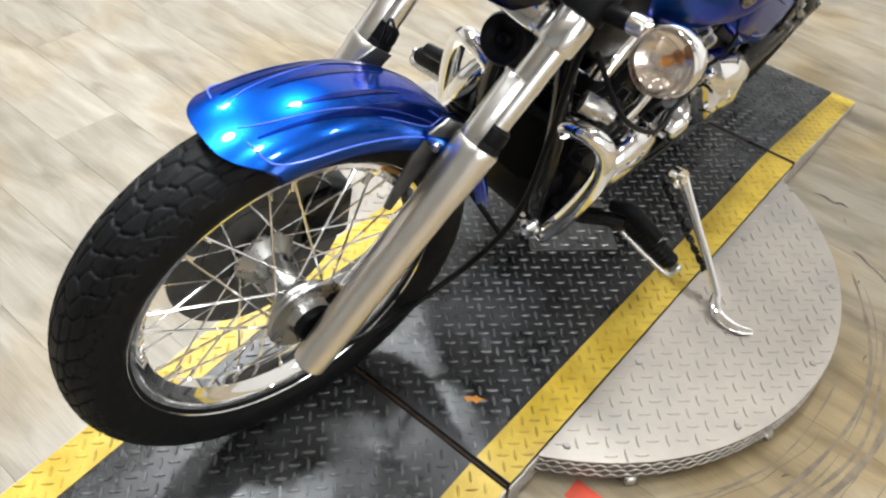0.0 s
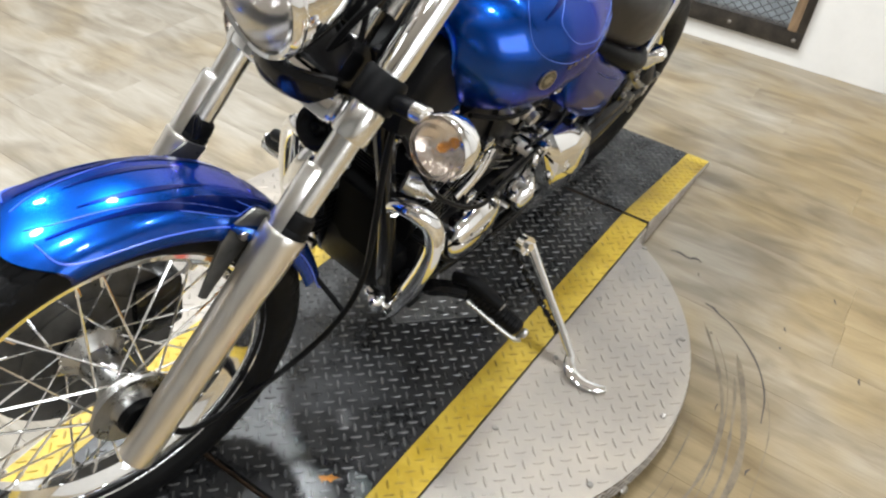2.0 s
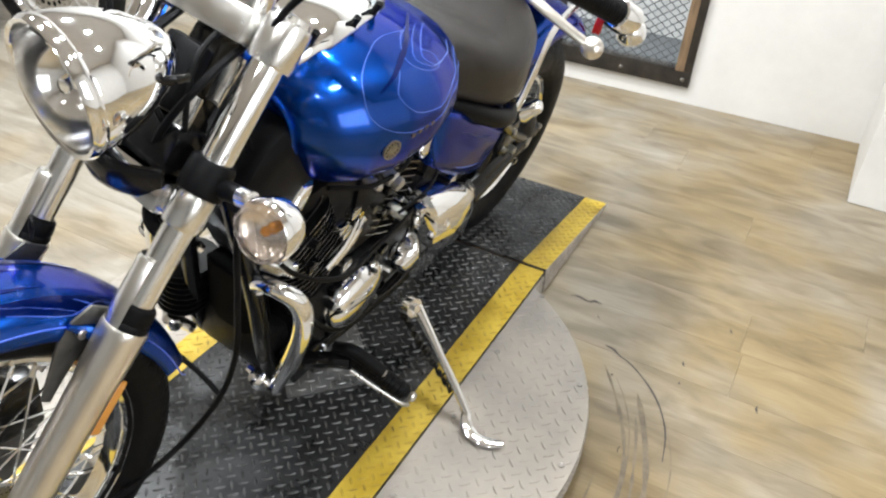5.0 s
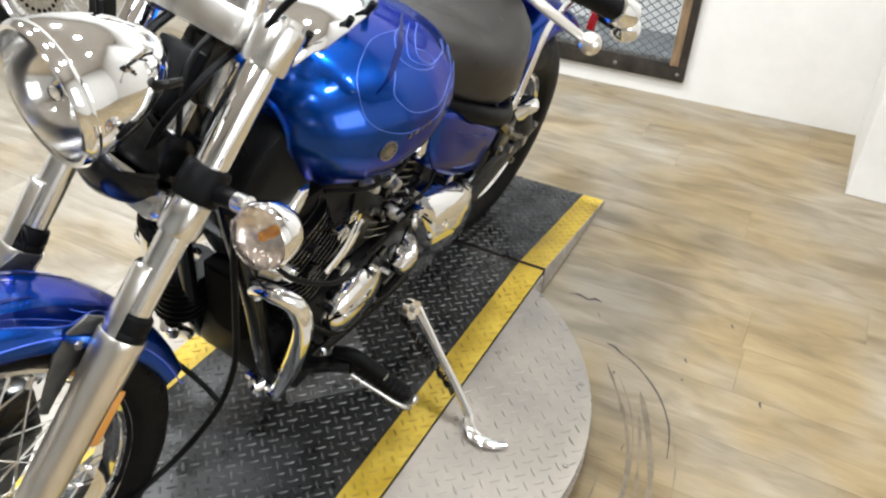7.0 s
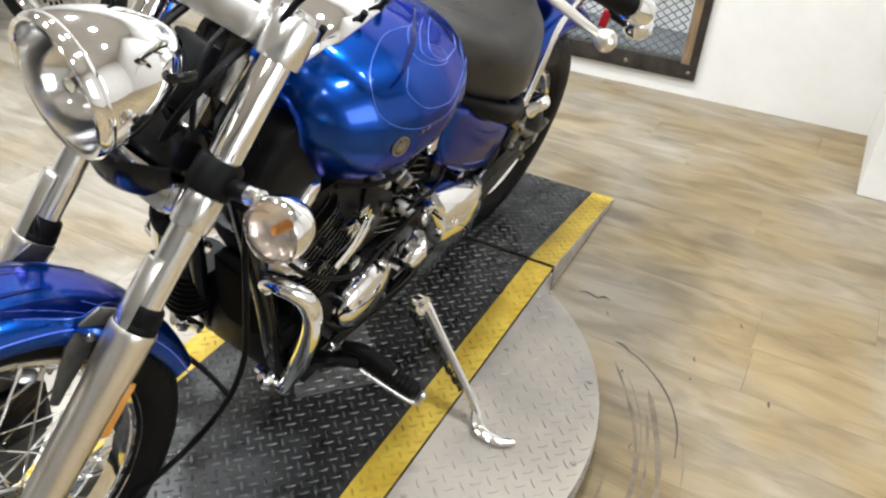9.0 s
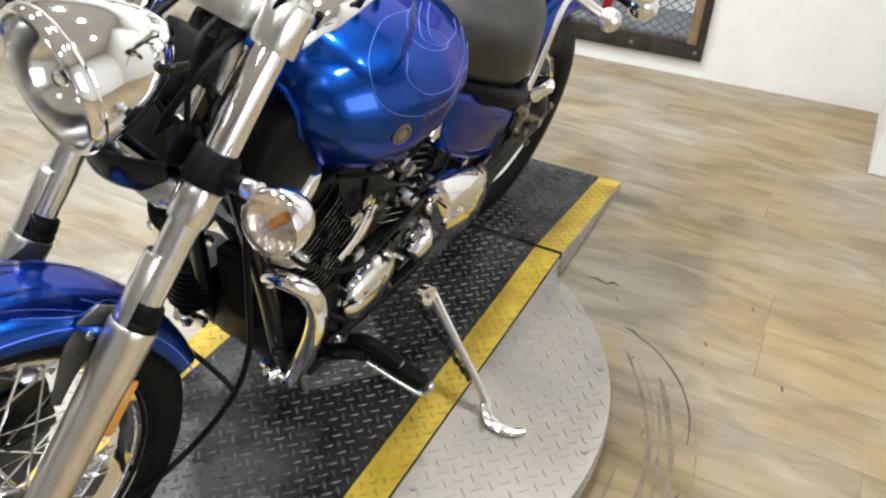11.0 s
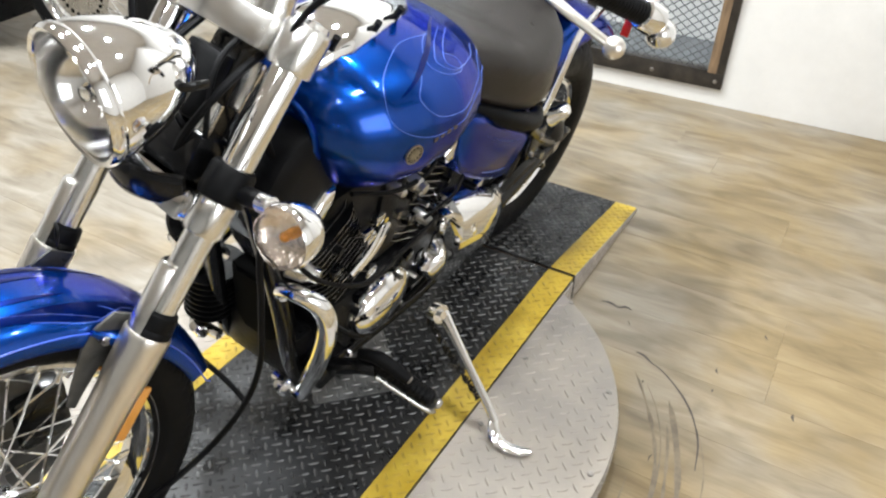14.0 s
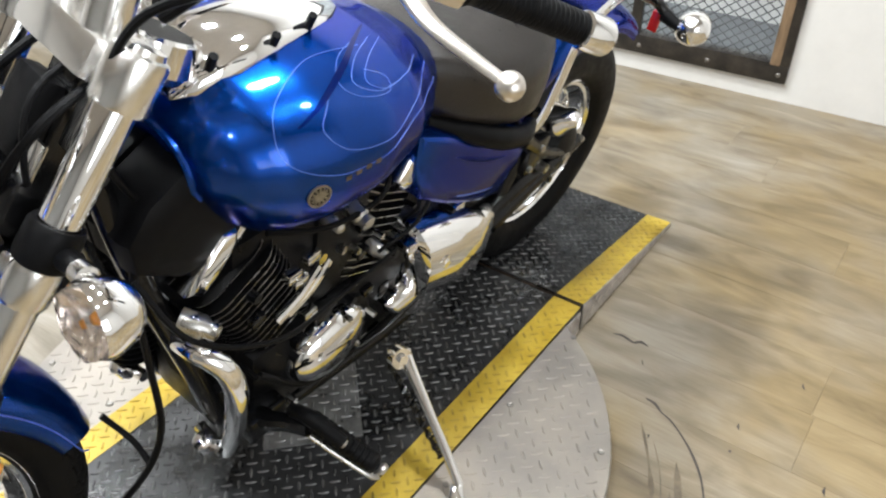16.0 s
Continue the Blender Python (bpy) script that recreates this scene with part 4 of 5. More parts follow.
def tank_row(y):
    for a, b in zip(TANK, TANK[1:]):
        if y <= b[0]:
            t = max(0.0, (y - a[0]) / (b[0] - a[0]))
            t = t * t * (3 - 2 * t) * 0.35 + t * 0.65
            return [p + (q - p) * t for p, q in zip(a, b)]
    return list(TANK[-1])


def tank_point(y, ang, lift=0.0):
    """ang: degrees from the widest line, 90 at the top, -90 below."""
    _, w, zt, zb, zm = tank_row(y)
    a = radians(ang)
    c, s = math.cos(a), math.sin(a)
    x = math.copysign(abs(c) ** 0.82, c) * (w + lift)
    z = zm + (math.copysign(abs(s) ** (0.95 if s > 0 else 0.8), s) * ((zt - zm) if s > 0 else (zm - zb)) + lift * s)
    slant = max(0.0, zm - z) * 0.5 * min(1.0, max(0.0, (-0.1 - y) / 0.22)) ** 1.5    # the foot of the nose lies further back
    return Vector((x, y + slant, z))


bm = bmesh.new()
ys = [TANK[0][0] + (TANK[-1][0] - TANK[0][0]) * (k / 44) for k in range(45)]
loft(bm, [[tank_point(y, 360 * j / 56) for j in range(56)] for y in ys])
tank = part("fuel_tank", bm, M_BLUE, bike, "metallic blue teardrop fuel tank with pale pinstripes", 60)
bm = bmesh.new()   # welded seam round the front
tube(bm, [tank_point(-0.3175, a, 0.0) for a in range(-90, 271, 6)], 0.0055, 8, 1)
part("tank_seam", bm, M_BLUE, tank)


def tank_line(pts, r=0.0006, material=M_PIN, name="pinstripe"):
    bm = bmesh.new()
    P = smooth_path([Vector(((y + 0.05) * 300, a, 0)) for y, a in pts], 10)
    tube(bm, [tank_point(p.x / 300, p.y, 0.0002) for p in P], r, 5, 1)
    part(name, bm, material, tank)


def tank_patch(A, B, material, n=24):
    bm = bmesh.new()
    A = smooth_path([Vector(((y + 0.05) * 300, a, 0)) for y, a in A], n // (len(A) - 1))
    B = smooth_path([Vector(((y + 0.05) * 300, a, 0)) for y, a in B], n // (len(B) - 1))
    loft(bm, [[tank_point((p.x + (q.x - p.x) * k / 6) / 300, p.y + (q.y - p.y) * k / 6, 0.0008) for k in range(7)] for p, q in zip(A, B)], False, False)
    part("painted_flame", bm, material, tank, "dark blue painted flame")


for s in (0, 1):
    f = (lambda a: a) if s == 0 else (lambda a: 180 - a)
    tank_line([(-0.095, f(66)), (-0.195, f(68)), (-0.275, f(52)), (-0.295, f(26)), (-0.245, f(8)), (-0.155, f(4)), (-0.055, f(16)), (0.045, f(24))])
    tank_line([(-0.205, f(48)), (-0.235, f(34)), (-0.205, f(18)), (-0.125, f(14)), (-0.035, f(28)), (0.025, f(40))])
    tank_line([(-0.085, f(70)), (-0.145, f(64)), (-0.175, f(52)), (-0.155, f(42)), (-0.105, f(38)), (-0.095, f(46)), (-0.125, f(54))])
    tank_line([(-0.045, f(66)), (-0.105, f(57)), (-0.135, f(48)), (-0.105, f(40)), (-0.045, f(42)), (0.005, f(48))])
    tank_line([(-0.065, f(68)), (-0.125, f(60)), (-0.155, f(50)), (-0.125, f(41)), (-0.075, f(40))])
    tank_patch([(-0.262, f(40)), (-0.20, f(52)), (-0.12, f(66)), (-0.05, f(76))], [(-0.262, f(39)), (-0.195, f(49.5)), (-0.115, f(64)), (-0.05, f(75))], M_FLAME)
# badge: a pale ring with a plain rosette
e = tank_point(-0.210, -2)
out = Vector((1, -0.25, 0.0)).normalized()
em = along(e, e + out)
bm = bmesh.new()
lathe(bm, [(0.015, -0.004), (0.0172, 0.0), (0.0172, 0.0026), (0.0142, 0.0028), (0.0142, 0.0)], em, 32)
badge = part("tank_badge", bm, M_BADGE, tank, "round pale metal badge")
bm = bmesh.new(); lathe(bm, [(0, 0.0012), (0.0145, 0.0012), (0.0145, -0.004)], em, 32); part("badge_ground", bm, M_BLACK, badge)
for k in range(6):
    bm = bmesh.new()
    box(bm, 0.0, 0.0026 + 0.0001 * k, -0.0128, 0.0128, -0.0014, 0.0014, 0, em @ pose(0, 0, 0, 30 * k))
    part("rosette_bar", bm, M_BADGE, badge)
for k in range(4):
    bm = bmesh.new()
    y = -0.168 + k * 0.018
    p = tank_point(y, 1.5 + k * 0.5, 0.0)
    box(bm, -0.002, 0.0006, -0.0045, 0.0045, -0.0035, 0.0035, 0.0, Matrix.Translation(p) @ pose(0, 0, 0, 0, 8, -6))
    part("badge_lettering", bm, M_BRONZE, tank, "plain pale bars")
# chrome lower trim line and console with speedometer on the tank top
bm = bmesh.new()
rings = []
for y, w, h in ((-0.295, 0.03, 0.010), (-0.275, 0.052, 0.022), (-0.22, 0.066, 0.028), (-0.16, 0.062, 0.024), (-0.08, 0.048, 0.018), (-0.03, 0.034, 0.012), (0.0, 0.014, 0.006)):
    top = tank_row(y)[2]
    rings.append([(w * math.cos(radians(a)), y, top - 0.012 + (h + 0.012) * math.sin(radians(a)) ** 0.6) for a in range(0, 181, 15)] + [(-w, y, top - 0.016), (w, y, top - 0.016)])
loft(bm, rings)
console = part("tank_console", bm, M_CHROME, tank, "chrome tank console")
bm = bmesh.new()
lathe(bm, [(0.0, 0.016), (0.043, 0.016), (0.047, 0.02), (0.052, 0.016), (0.054, 0.0), (0.056, -0.02), (0.05, -0.03)], Matrix.Translation((0, -0.295, 0.895)) @ pose(0, 0, 0, 0, -62, 90), 48)
speedo = part("speedometer", bm, M_CHROME, console, "chrome speedometer pod")
bm = bmesh.new()
lathe(bm, [(0, 0.0185), (0.044, 0.0185), (0.044, 0.015)], Matrix.Translation((0, -0.295, 0.895)) @ pose(0, 0, 0, 0, -62, 90), 32)
part("dial", bm, M_PLASTIC, speedo, "dark dial")
for p in ((0.042, -0.25), (0.05, -0.16), (0.042, -0.09)):
    bm = bmesh.new()
    rod(bm, (p[0], p[1], 0.86), (p[0] + 0.012, p[1], 0.888), 0.006, 8)
    part("console_bolt", bm, M_PLASTIC, console)

# seats
def cushion(rows, m=None, n=40, power=0.62):
    bm = bmesh.new()
    rings = []
    for y, w, zt, zb in rows:
        zm = zb + (zt - zb) * 0.42
        ring = []
        for j in range(n):
            a = 2 * math.pi * j / n
            c, s = math.cos(a), math.sin(a)
            ring.append((w * math.copysign(abs(c) ** power, c), y, zm + math.copysign(abs(s) ** power, s) * ((zt - zm) if s > 0 else (zm - zb))))
        rings.append(ring)
    loft(bm, rings)
    return bm


seat = part("rider_seat", cushion([(0.11, 0.05, 0.735, 0.665), (0.12, 0.078, 0.752, 0.652), (0.155, 0.108, 0.765, 0.632), (0.21, 0.140, 0.762, 0.604), (0.275, 0.164, 0.748, 0.576), (0.34, 0.175, 0.742, 0.552), (0.40, 0.172, 0.752, 0.540), (0.45, 0.155, 0.764, 0.542), (0.48, 0.125, 0.766, 0.558), (0.495, 0.09, 0.756, 0.58)]), M_LEATHER, bike, "smooth dark brown leather rider seat", 60)
bm = bmesh.new()
tube(bm, [(0.095, 0.15, 0.634), (0.138, 0.235, 0.595), (0.16, 0.31, 0.56), (0.164, 0.385, 0.534), (0.15, 0.44, 0.53)], [0.012, 0.02, 0.023, 0.021, 0.012], 14, 6)
part("seat_roll", bm, M_PLASTIC, seat, "black padded lower seat edge")
part("pillion_seat", cushion([(0.470, 0.06, 0.80, 0.755), (0.485, 0.09, 0.818, 0.745), (0.545, 0.115, 0.825, 0.735), (0.645, 0.12, 0.82, 0.735), (0.745, 0.115, 0.812, 0.735), (0.805, 0.095, 0.80, 0.735), (0.825, 0.06, 0.785, 0.74)]), M_LEATHER, bike, "smooth dark brown leather pillion seat", 60)

# rear mudguard and its chrome strut
part("rear_mudguard", mudguard(YR, RR, 0.335, 0.1, 0.055, 48, 150, BODY.inverted(), 6), M_BLUE, bike, "metallic blue rear mudguard", 50)
for s in (1, -1):
    bm = bmesh.new()
    tube(bm, [(s * 0.158, 0.425, 0.508), (s * 0.152, 0.485, 0.525), (s * 0.147, 0.53, 0.59), (s * 0.142, 0.57, 0.66), (s * 0.138, 0.65, 0.692), (s * 0.132, 0.78, 0.70), (s * 0.125, 0.93, 0.665)], [0.014, 0.026, 0.026, 0.024, 0.02, 0.018, 0.014], 12, 6, flat=(0.28, 1.0))
    part("mudguard_strut", bm, M_CHROME, bike, "chrome rear mudguard strut")
    bm = bmesh.new()
    tube(bm, [(s * 0.12, 0.90, 0.655), (s * 0.14, 0.955, 0.625), (s * 0.175, 0.965, 0.597)], [0.017, 0.014, 0.012], 12, 4)
    part("signal_bracket", bm, M_BLACK, bike, "black rear signal bracket")
    signal(Vector((s * 0.236, 0.995, 0.592)), Vector((s * 0.1, 1, 0)), bike, [Vector((s * 0.165, 0.965, 0.6)), Vector((s * 0.195, 0.96, 0.594)), Vector((s * 0.232, 0.95, 0.592))])
    bm = bmesh.new(); box(bm, s * 0.145 - 0.012, s * 0.145 + 0.012, 0.972, 0.982, 0.545, 0.595, 0.003); part("red_reflector", bm, M_RED, bike, "small red reflector")

# side covers
def plate(pts, x0, x1, bulge, bevel=0.006):
    """A moulded panel: outline in y, z; from x0 out to x1."""
    bm = bmesh.new()
    n = len(pts)
    cy, cz = sum(p[0] for p in pts) / n, sum(p[1] for p in pts) / n
    rings = []
    for x, k in ((x0, 1.0), (x1 - bulge, 1.0), (x1 - bulge * 0.4, 0.95), (x1, 0.8), (x1 + abs(bulge) * 0.1, 0.5)):
        rings.append([(x, cy + (y - cy) * k, cz + (z - cz) * k) for y, z in pts])
    loft(bm, rings)
    return bm


for s in (1, -1):
    sc = part("side_cover", plate([(0.08, 0.66), (0.15, 0.632), (0.28, 0.553), (0.38, 0.497), (0.475, 0.445), (0.465, 0.42), (0.40, 0.362), (0.33, 0.382), (0.24, 0.425), (0.17, 0.468), (0.11, 0.512), (0.085, 0.57)], s * 0.08, s * 0.146, s * 0.012), M_BLUE, bike, "metallic blue side cover with pale pinstripe", 45)
    bm = bmesh.new(); tube(bm, [(s * 0.142, 0.16, 0.497), (s * 0.146, 0.24, 0.452), (s * 0.146, 0.33, 0.416), (s * 0.142, 0.41, 0.398)], 0.0016, 6, 6); part("pinstripe", bm, M_PIN, sc)
    bm = bmesh.new(); tube(bm, [(s * 0.144, 0.17, 0.58), (s * 0.1475, 0.24, 0.54), (s * 0.1475, 0.32, 0.50), (s * 0.144, 0.40, 0.468)], [0.001, 0.012, 0.007, 0.001], 8, 6, flat=(1.0, 0.12)); part("painted_flame", bm, M_FLAME, sc, "dark blue painted flame")

# frame
for s in (1, -1):
    bm = bmesh.new()
    tube(bm, [(s * 0.02, -0.40, 0.76), (s * 0.05, -0.385, 0.62), (s * 0.075, -0.34, 0.42), (s * 0.085, -0.29, 0.22), (s * 0.09, -0.22, 0.15), (s * 0.10, -0.05, 0.135), (s * 0.11, 0.2, 0.14), (s * 0.11, 0.42, 0.22), (s * 0.11, 0.50, 0.36), (s * 0.11, 0.53, 0.5)], 0.017, 12, 6)
    part("frame_tube", bm, M_BLACK, bike, "black steel frame tube")
    part("neck_cover", plate([(-0.41, 0.70), (-0.375, 0.745), (-0.315, 0.775), (-0.24, 0.77), (-0.22, 0.64), (-0.265, 0.59), (-0.34, 0.6), (-0.405, 0.65)], s * 0.004, s * 0.088, s * 0.022), M_PLASTIC, bike, "matt black neck cover")
    bm = bmesh.new()
    tube(bm, [(s * 0.10, 0.30, 0.2), (s * 0.115, 0.5, 0.29), (s * 0.12, 0.64, 0.30), (s * 0.12, 0.75, 0.305)], [0.026, 0.026, 0.024, 0.018], 12, 5)
    part("swingarm", bm, M_BLACK, bike, "black swingarm")
    bm = bmesh.new()
    tube(bm, [(s * 0.13, 0.47, 0.46), (s * 0.135, 0.59, 0.37), (s * 0.135, 0.69, 0.32)], [0.018, 0.016, 0.014], 10, 5)
    box(bm, s * 0.13 - 0.014, s * 0.13 + 0.014, 0.50, 0.58, 0.35, 0.43, 0.008)
    part("shock_link", bm, M_BLACK, bike, "black rear bracket")
    bm = bmesh.new()
    for y, z, r in ((0.44, 0.505, 0.011), (0.54, 0.41, 0.01), (0.59, 0.33, 0.012), (0.69, 0.31, 0.016), (0.64, 0.27, 0.009), (0.76, 0.33, 0.008), (0.51, 0.37, 0.007)):
        bo = bmesh.new()
        rod(bo, (s * 0.12, y, z), (s * 0.152, y, z), r, 8)
        part("bolt", bo, M_STEEL, bike)
    lathe(bm, [(0, 0.052), (0.012, 0.051), (0.02, 0.044), (0.025, 0.026), (0.037, 0.006), (0.043, -0.012), (0.04, -0.022), (0.025, -0.024)], Matrix.Translation((s * 0.115, 0.66, 0.415)) @ pose(0, 0, 0, 0, -35 if s > 0 else -145, 0), 28)
    part("rear_chrome_cap", bm, M_CHROME, bike, "chrome bell-shaped cap")
bm = bmesh.new()
lathe(bm, [(0, 0.15), (0.03, 0.148), (0.06, 0.135), (0.075, 0.11), (0.078, 0.08), (0.06, 0.06)], Matrix.Translation((0, YR, RR)), 32)
part("final_drive", bm, M_ENGINE, bike, "black final drive housing")
bm = bmesh.new()
tube(bm, [(0.125, 0.42, 0.25), (0.125, 0.6, 0.29), (0.125, 0.76, 0.32)], 0.026, 12, 4)
part("drive_shaft_tube", bm, M_BLACK, bike, "black drive shaft tube")

# engine
def fin_plate(bm, m, w, d, h, top=False):
    vs = box(bm, -w / 2, w / 2, -d / 2, d / 2, -h / 2, h / 2)
    es = [e for e in {e for v in vs for e in v.link_edges} if abs((e.verts[0].co - e.verts[1].co).normalized().z) > 0.9]
    r = bmesh.ops.bevel(bm, geom=es, offset=0.045, segments=5, affect="EDGES", profile=0.5)
    vs = list({v for f in r["faces"] for v in f.verts} | {v for v in vs if v.is_valid})
    fs = {f for v in vs for f in v.link_faces}
    for f in fs:
        f.material_index = 1 if abs(f.normal.z) < 0.5 else 0
    bmesh.ops.transform(bm, matrix=m, verts=vs)


def cylinder(base, lean, label):
    m0 = Matrix.Translation(base) @ Matrix.Rotation(radians(lean), 4, "X")
    bm = bmesh.new()
    lathe(bm, [(0, 0), (0.062, 0), (0.062, 0.25), (0, 0.25)], m0 @ pose(0, 0, 0, 0, -90, 0), 32)
    cyl = part("engine_cylinder", bm, M_ENGINE, bike, label)
    for k in range(13):
        bm = bmesh.new()
        w = 0.205 if k < 12 else 0.18
        fin_plate(bm, m0 @ pose(0, 0, 0.035 + k * 0.0165), w, 0.165, 0.0024)
        part("cooling_fin", bm, [M_ENGINE, M_FINEDGE], cyl, "", 30)
    bm = bmesh.new()
    box(bm, -0.075, 0.075, -0.062, 0.062, 0.245, 0.30, 0.02, m0)
    part("rocker_cover", bm, M_CHROME, cyl, "chrome rocker cover")
    return m0


cf = cylinder((0.0, -0.15, 0.345), 27, "black finned front cylinder")
cr = cylinder((0.0, 0.0, 0.34), -26, "black finned rear cylinder")
bm = bmesh.new()
box(bm, -0.115, 0.115, -0.25, 0.34, 0.16, 0.36, 0.045)
box(bm, -0.09, 0.09, -0.3, -0.2, 0.18, 0.3, 0.03)
lathe(bm, [(0, 0.128), (0.055, 0.128), (0.075, 0.118), (0.08, 0.09)], Matrix.Translation((0.0, -0.04, 0.27)), 32)
crank = part("crankcase", bm, M_ENGINE, bike, "black engine crankcase")
bm = bmesh.new()
lathe(bm, [(0, 0.028), (0.03, 0.027), (0.06, 0.021), (0.078, 0.012), (0.085, 0.0), (0.085, -0.02)], Matrix.Translation((0.128, -0.085, 0.282)) @ pose(0, 0, 0, 8) @ Matrix.Diagonal((1.1, 1.08, 0.8, 1)), 40)
part("crankcase_cover", bm, M_CHROME, crank, "polished oval crankcase cover")
for y, z in ((-0.13, 0.31), (-0.10, 0.255), (-0.03, 0.25), (0.01, 0.30), (-0.06, 0.345)):
    bm = bmesh.new()
    rod(bm, (0.13, y, z), (0.152, y, z), 0.006, 6)
    part("cover_bolt", bm, M_STEEL, crank)
bm = bmesh.new()
box(bm, 0.15, 0.158, -0.115, -0.09, 0.262, 0.282, 0.003)
part("cover_badge", bm, M_BLACK, crank)


def facet_box(ys, sect):
    """A cast cover: an x, z outline carried along y, its size and middle changing."""
    bm = bmesh.new()
    cx, cz = 0.10, sum(p[1] for p in sect) / len(sect)
    loft(bm, [[(cx + (x - cx) * k, y, cz + dz + (z - cz) * k) for x, z in sect] for y, k, dz in ys])
    es = [e for e in bm.edges if e.calc_face_angle(0) > 0.25]
    bmesh.ops.bevel(bm, geom=es, offset=0.012, segments=4, affect="EDGES", clamp_overlap=True)
    return bm


part("middle_cover", plate([(0.05, 0.285), (0.10, 0.298), (0.19, 0.278), (0.27, 0.235), (0.275, 0.165), (0.18, 0.165), (0.10, 0.22), (0.06, 0.258)], 0.08, 0.158, 0.022), M_CHROME, crank, "polished middle engine cover", 40)
part("chrome_side_box", facet_box([(0.105, 0.65, 0.046), (0.12, 1.0, 0.034), (0.21, 1.1, -0.004), (0.30, 1.02, -0.034), (0.35, 0.86, -0.044), (0.357, 0.68, -0.044), (0.405, 0.6, -0.052), (0.425, 0.45, -0.056)], [(0.08, 0.405), (0.14, 0.402), (0.172, 0.375), (0.184, 0.33), (0.182, 0.28), (0.16, 0.238), (0.08, 0.22)]), M_CHROME, bike, "polished chrome side box", 40)
# Black filler added between the cylinders, for intake bulk and the shaded gaps.
bm = bmesh.new()
box(bm, -0.085, 0.085, -0.26, 0.28, 0.30, 0.60, 0.03)
box(bm, -0.07, 0.098, -0.10, 0.03, 0.36, 0.60, 0.025)
box(bm, -0.09, 0.1, 0.18, 0.48, 0.30, 0.56, 0.03)
part("engine_filler", bm, M_ENGINE, crank, "black filler block for intake, frame and dark gaps")
bm = bmesh.new()
box(bm, 0.11, 0.152, 0.085, 0.125, 0.395, 0.42, 0.01)
part("box_latch", bm, M_CHROME, bike, "chrome latch")
bm = bmesh.new()
lathe(bm, [(0, 0.04), (0.008, 0.04), (0.012, 0.036), (0.017, 0.034), (0.018, 0.028), (0.018, 0)], Matrix.Translation((0.15, 0.165, 0.352)), 24)
part("box_plug", bm, M_CHROME, bike, "chrome round plug")
for o in (0.0, 0.022):
    bm = bmesh.new()
    tube(bm, [(0.118, -0.205 + o, 0.432), (0.115, -0.15 + o, 0.45), (0.104, -0.10 + o, 0.47)], 0.0085, 10, 4)
    part("breather_pipe", bm, M_CHROME, crank, "chrome breather pipe")
part("front_head_cover", plate([(-0.345, 0.575), (-0.328, 0.60), (-0.278, 0.648), (-0.255, 0.648), (-0.255, 0.625), (-0.295, 0.582), (-0.325, 0.56)], 0.05, 0.098, 0.01), M_CHROME, crank, "chrome front head cover", 40)
part("rear_head_cover", plate([(0.05, 0.575), (0.075, 0.612), (0.125, 0.605), (0.138, 0.57), (0.11, 0.547), (0.065, 0.55)], 0.05, 0.13, 0.012), M_CHROME, crank, "chrome rear head cover", 40)
for p, q, r in (((0.09, -0.355, 0.54), (0.135, -0.33, 0.53), 0.018), ((0.1, -0.03, 0.555), (0.14, -0.03, 0.545), 0.017), ((0.09, -0.08, 0.56), (0.125, -0.08, 0.556), 0.012), ((0.1, 0.03, 0.435), (0.14, 0.03, 0.43), 0.014)):
    bm = bmesh.new()
    m = along(p, q)
    L = (Vector(q) - Vector(p)).length
    lathe(bm, [(0, 0), (r, 0), (r, L * 0.6), (r * 0.8, L * 0.7), (r * 0.8, L), (r * 0.4, L + 0.004), (0, L + 0.004)], m, 16)
    part("spark_plug_cap", bm, M_STEEL, crank, "grey metal cap")
rng = random.Random(3)
for k in range(64):   # small brackets, unions and hose clips about the engine
    bm = bmesh.new()
    y, z = rng.uniform(-0.26, 0.3), rng.uniform(0.18, 0.56)
    x = 0.105 + rng.uniform(0, 0.02) - max(0, z - 0.4) * 0.1
    if k % 3:
        rod(bm, (x - 0.03, y, z), (x + 0.012, y + 0.004, z), rng.uniform(0.005, 0.011), 8)
    else:
        box(bm, x - 0.01, x + 0.008, y - 0.014, y + 0.014, z - 0.01, z + 0.01, 0.003, None)
    part("engine_fitting", bm, (M_BLACK, M_ENGINE, M_STEEL)[k % 3] if k % 5 else M_CHROME, crank)
for pts, r in (([(0.10, -0.42, 0.67), (0.165, -0.39, 0.59), (0.19, -0.27, 0.51), (0.165, -0.12, 0.46), (0.15, 0.0, 0.44), (0.14, 0.06, 0.43)], 0.0042),
               ([(0.09, -0.2, 0.6), (0.12, -0.1, 0.57), (0.12, 0.02, 0.56), (0.09, 0.08, 0.6)], 0.005),
               ([(0.13, 0.02, 0.44), (0.145, 0.1, 0.47), (0.13, 0.16, 0.5)], 0.004),
               ([(0.12, -0.24, 0.33), (0.14, -0.15, 0.24), (0.135, 0.0, 0.21), (0.13, 0.15, 0.22)], 0.006)):
    bm = bmesh.new(); tube(bm, pts, r, 8, 6); part("engine_cable", bm, M_PLASTIC, bike, "black engine cable")
bm = bmesh.new()
tube(bm, [(0.13, -0.10, 0.215), (0.155, 0.03, 0.235), (0.155, 0.16, 0.25), (0.145, 0.30, 0.205)], 0.005, 8, 5)
part("shift_rod", bm, M_BLACK, bike, "steel shift rod")
bm = bmesh.new()   # oil filter and exhaust on the far side
lathe(bm, [(0, -0.02), (0.04, -0.02), (0.045, 0.0), (0.045, 0.06), (0, 0.06)], along((-0.03, -0.27, 0.26), (-0.03, -0.2, 0.26)), 28)
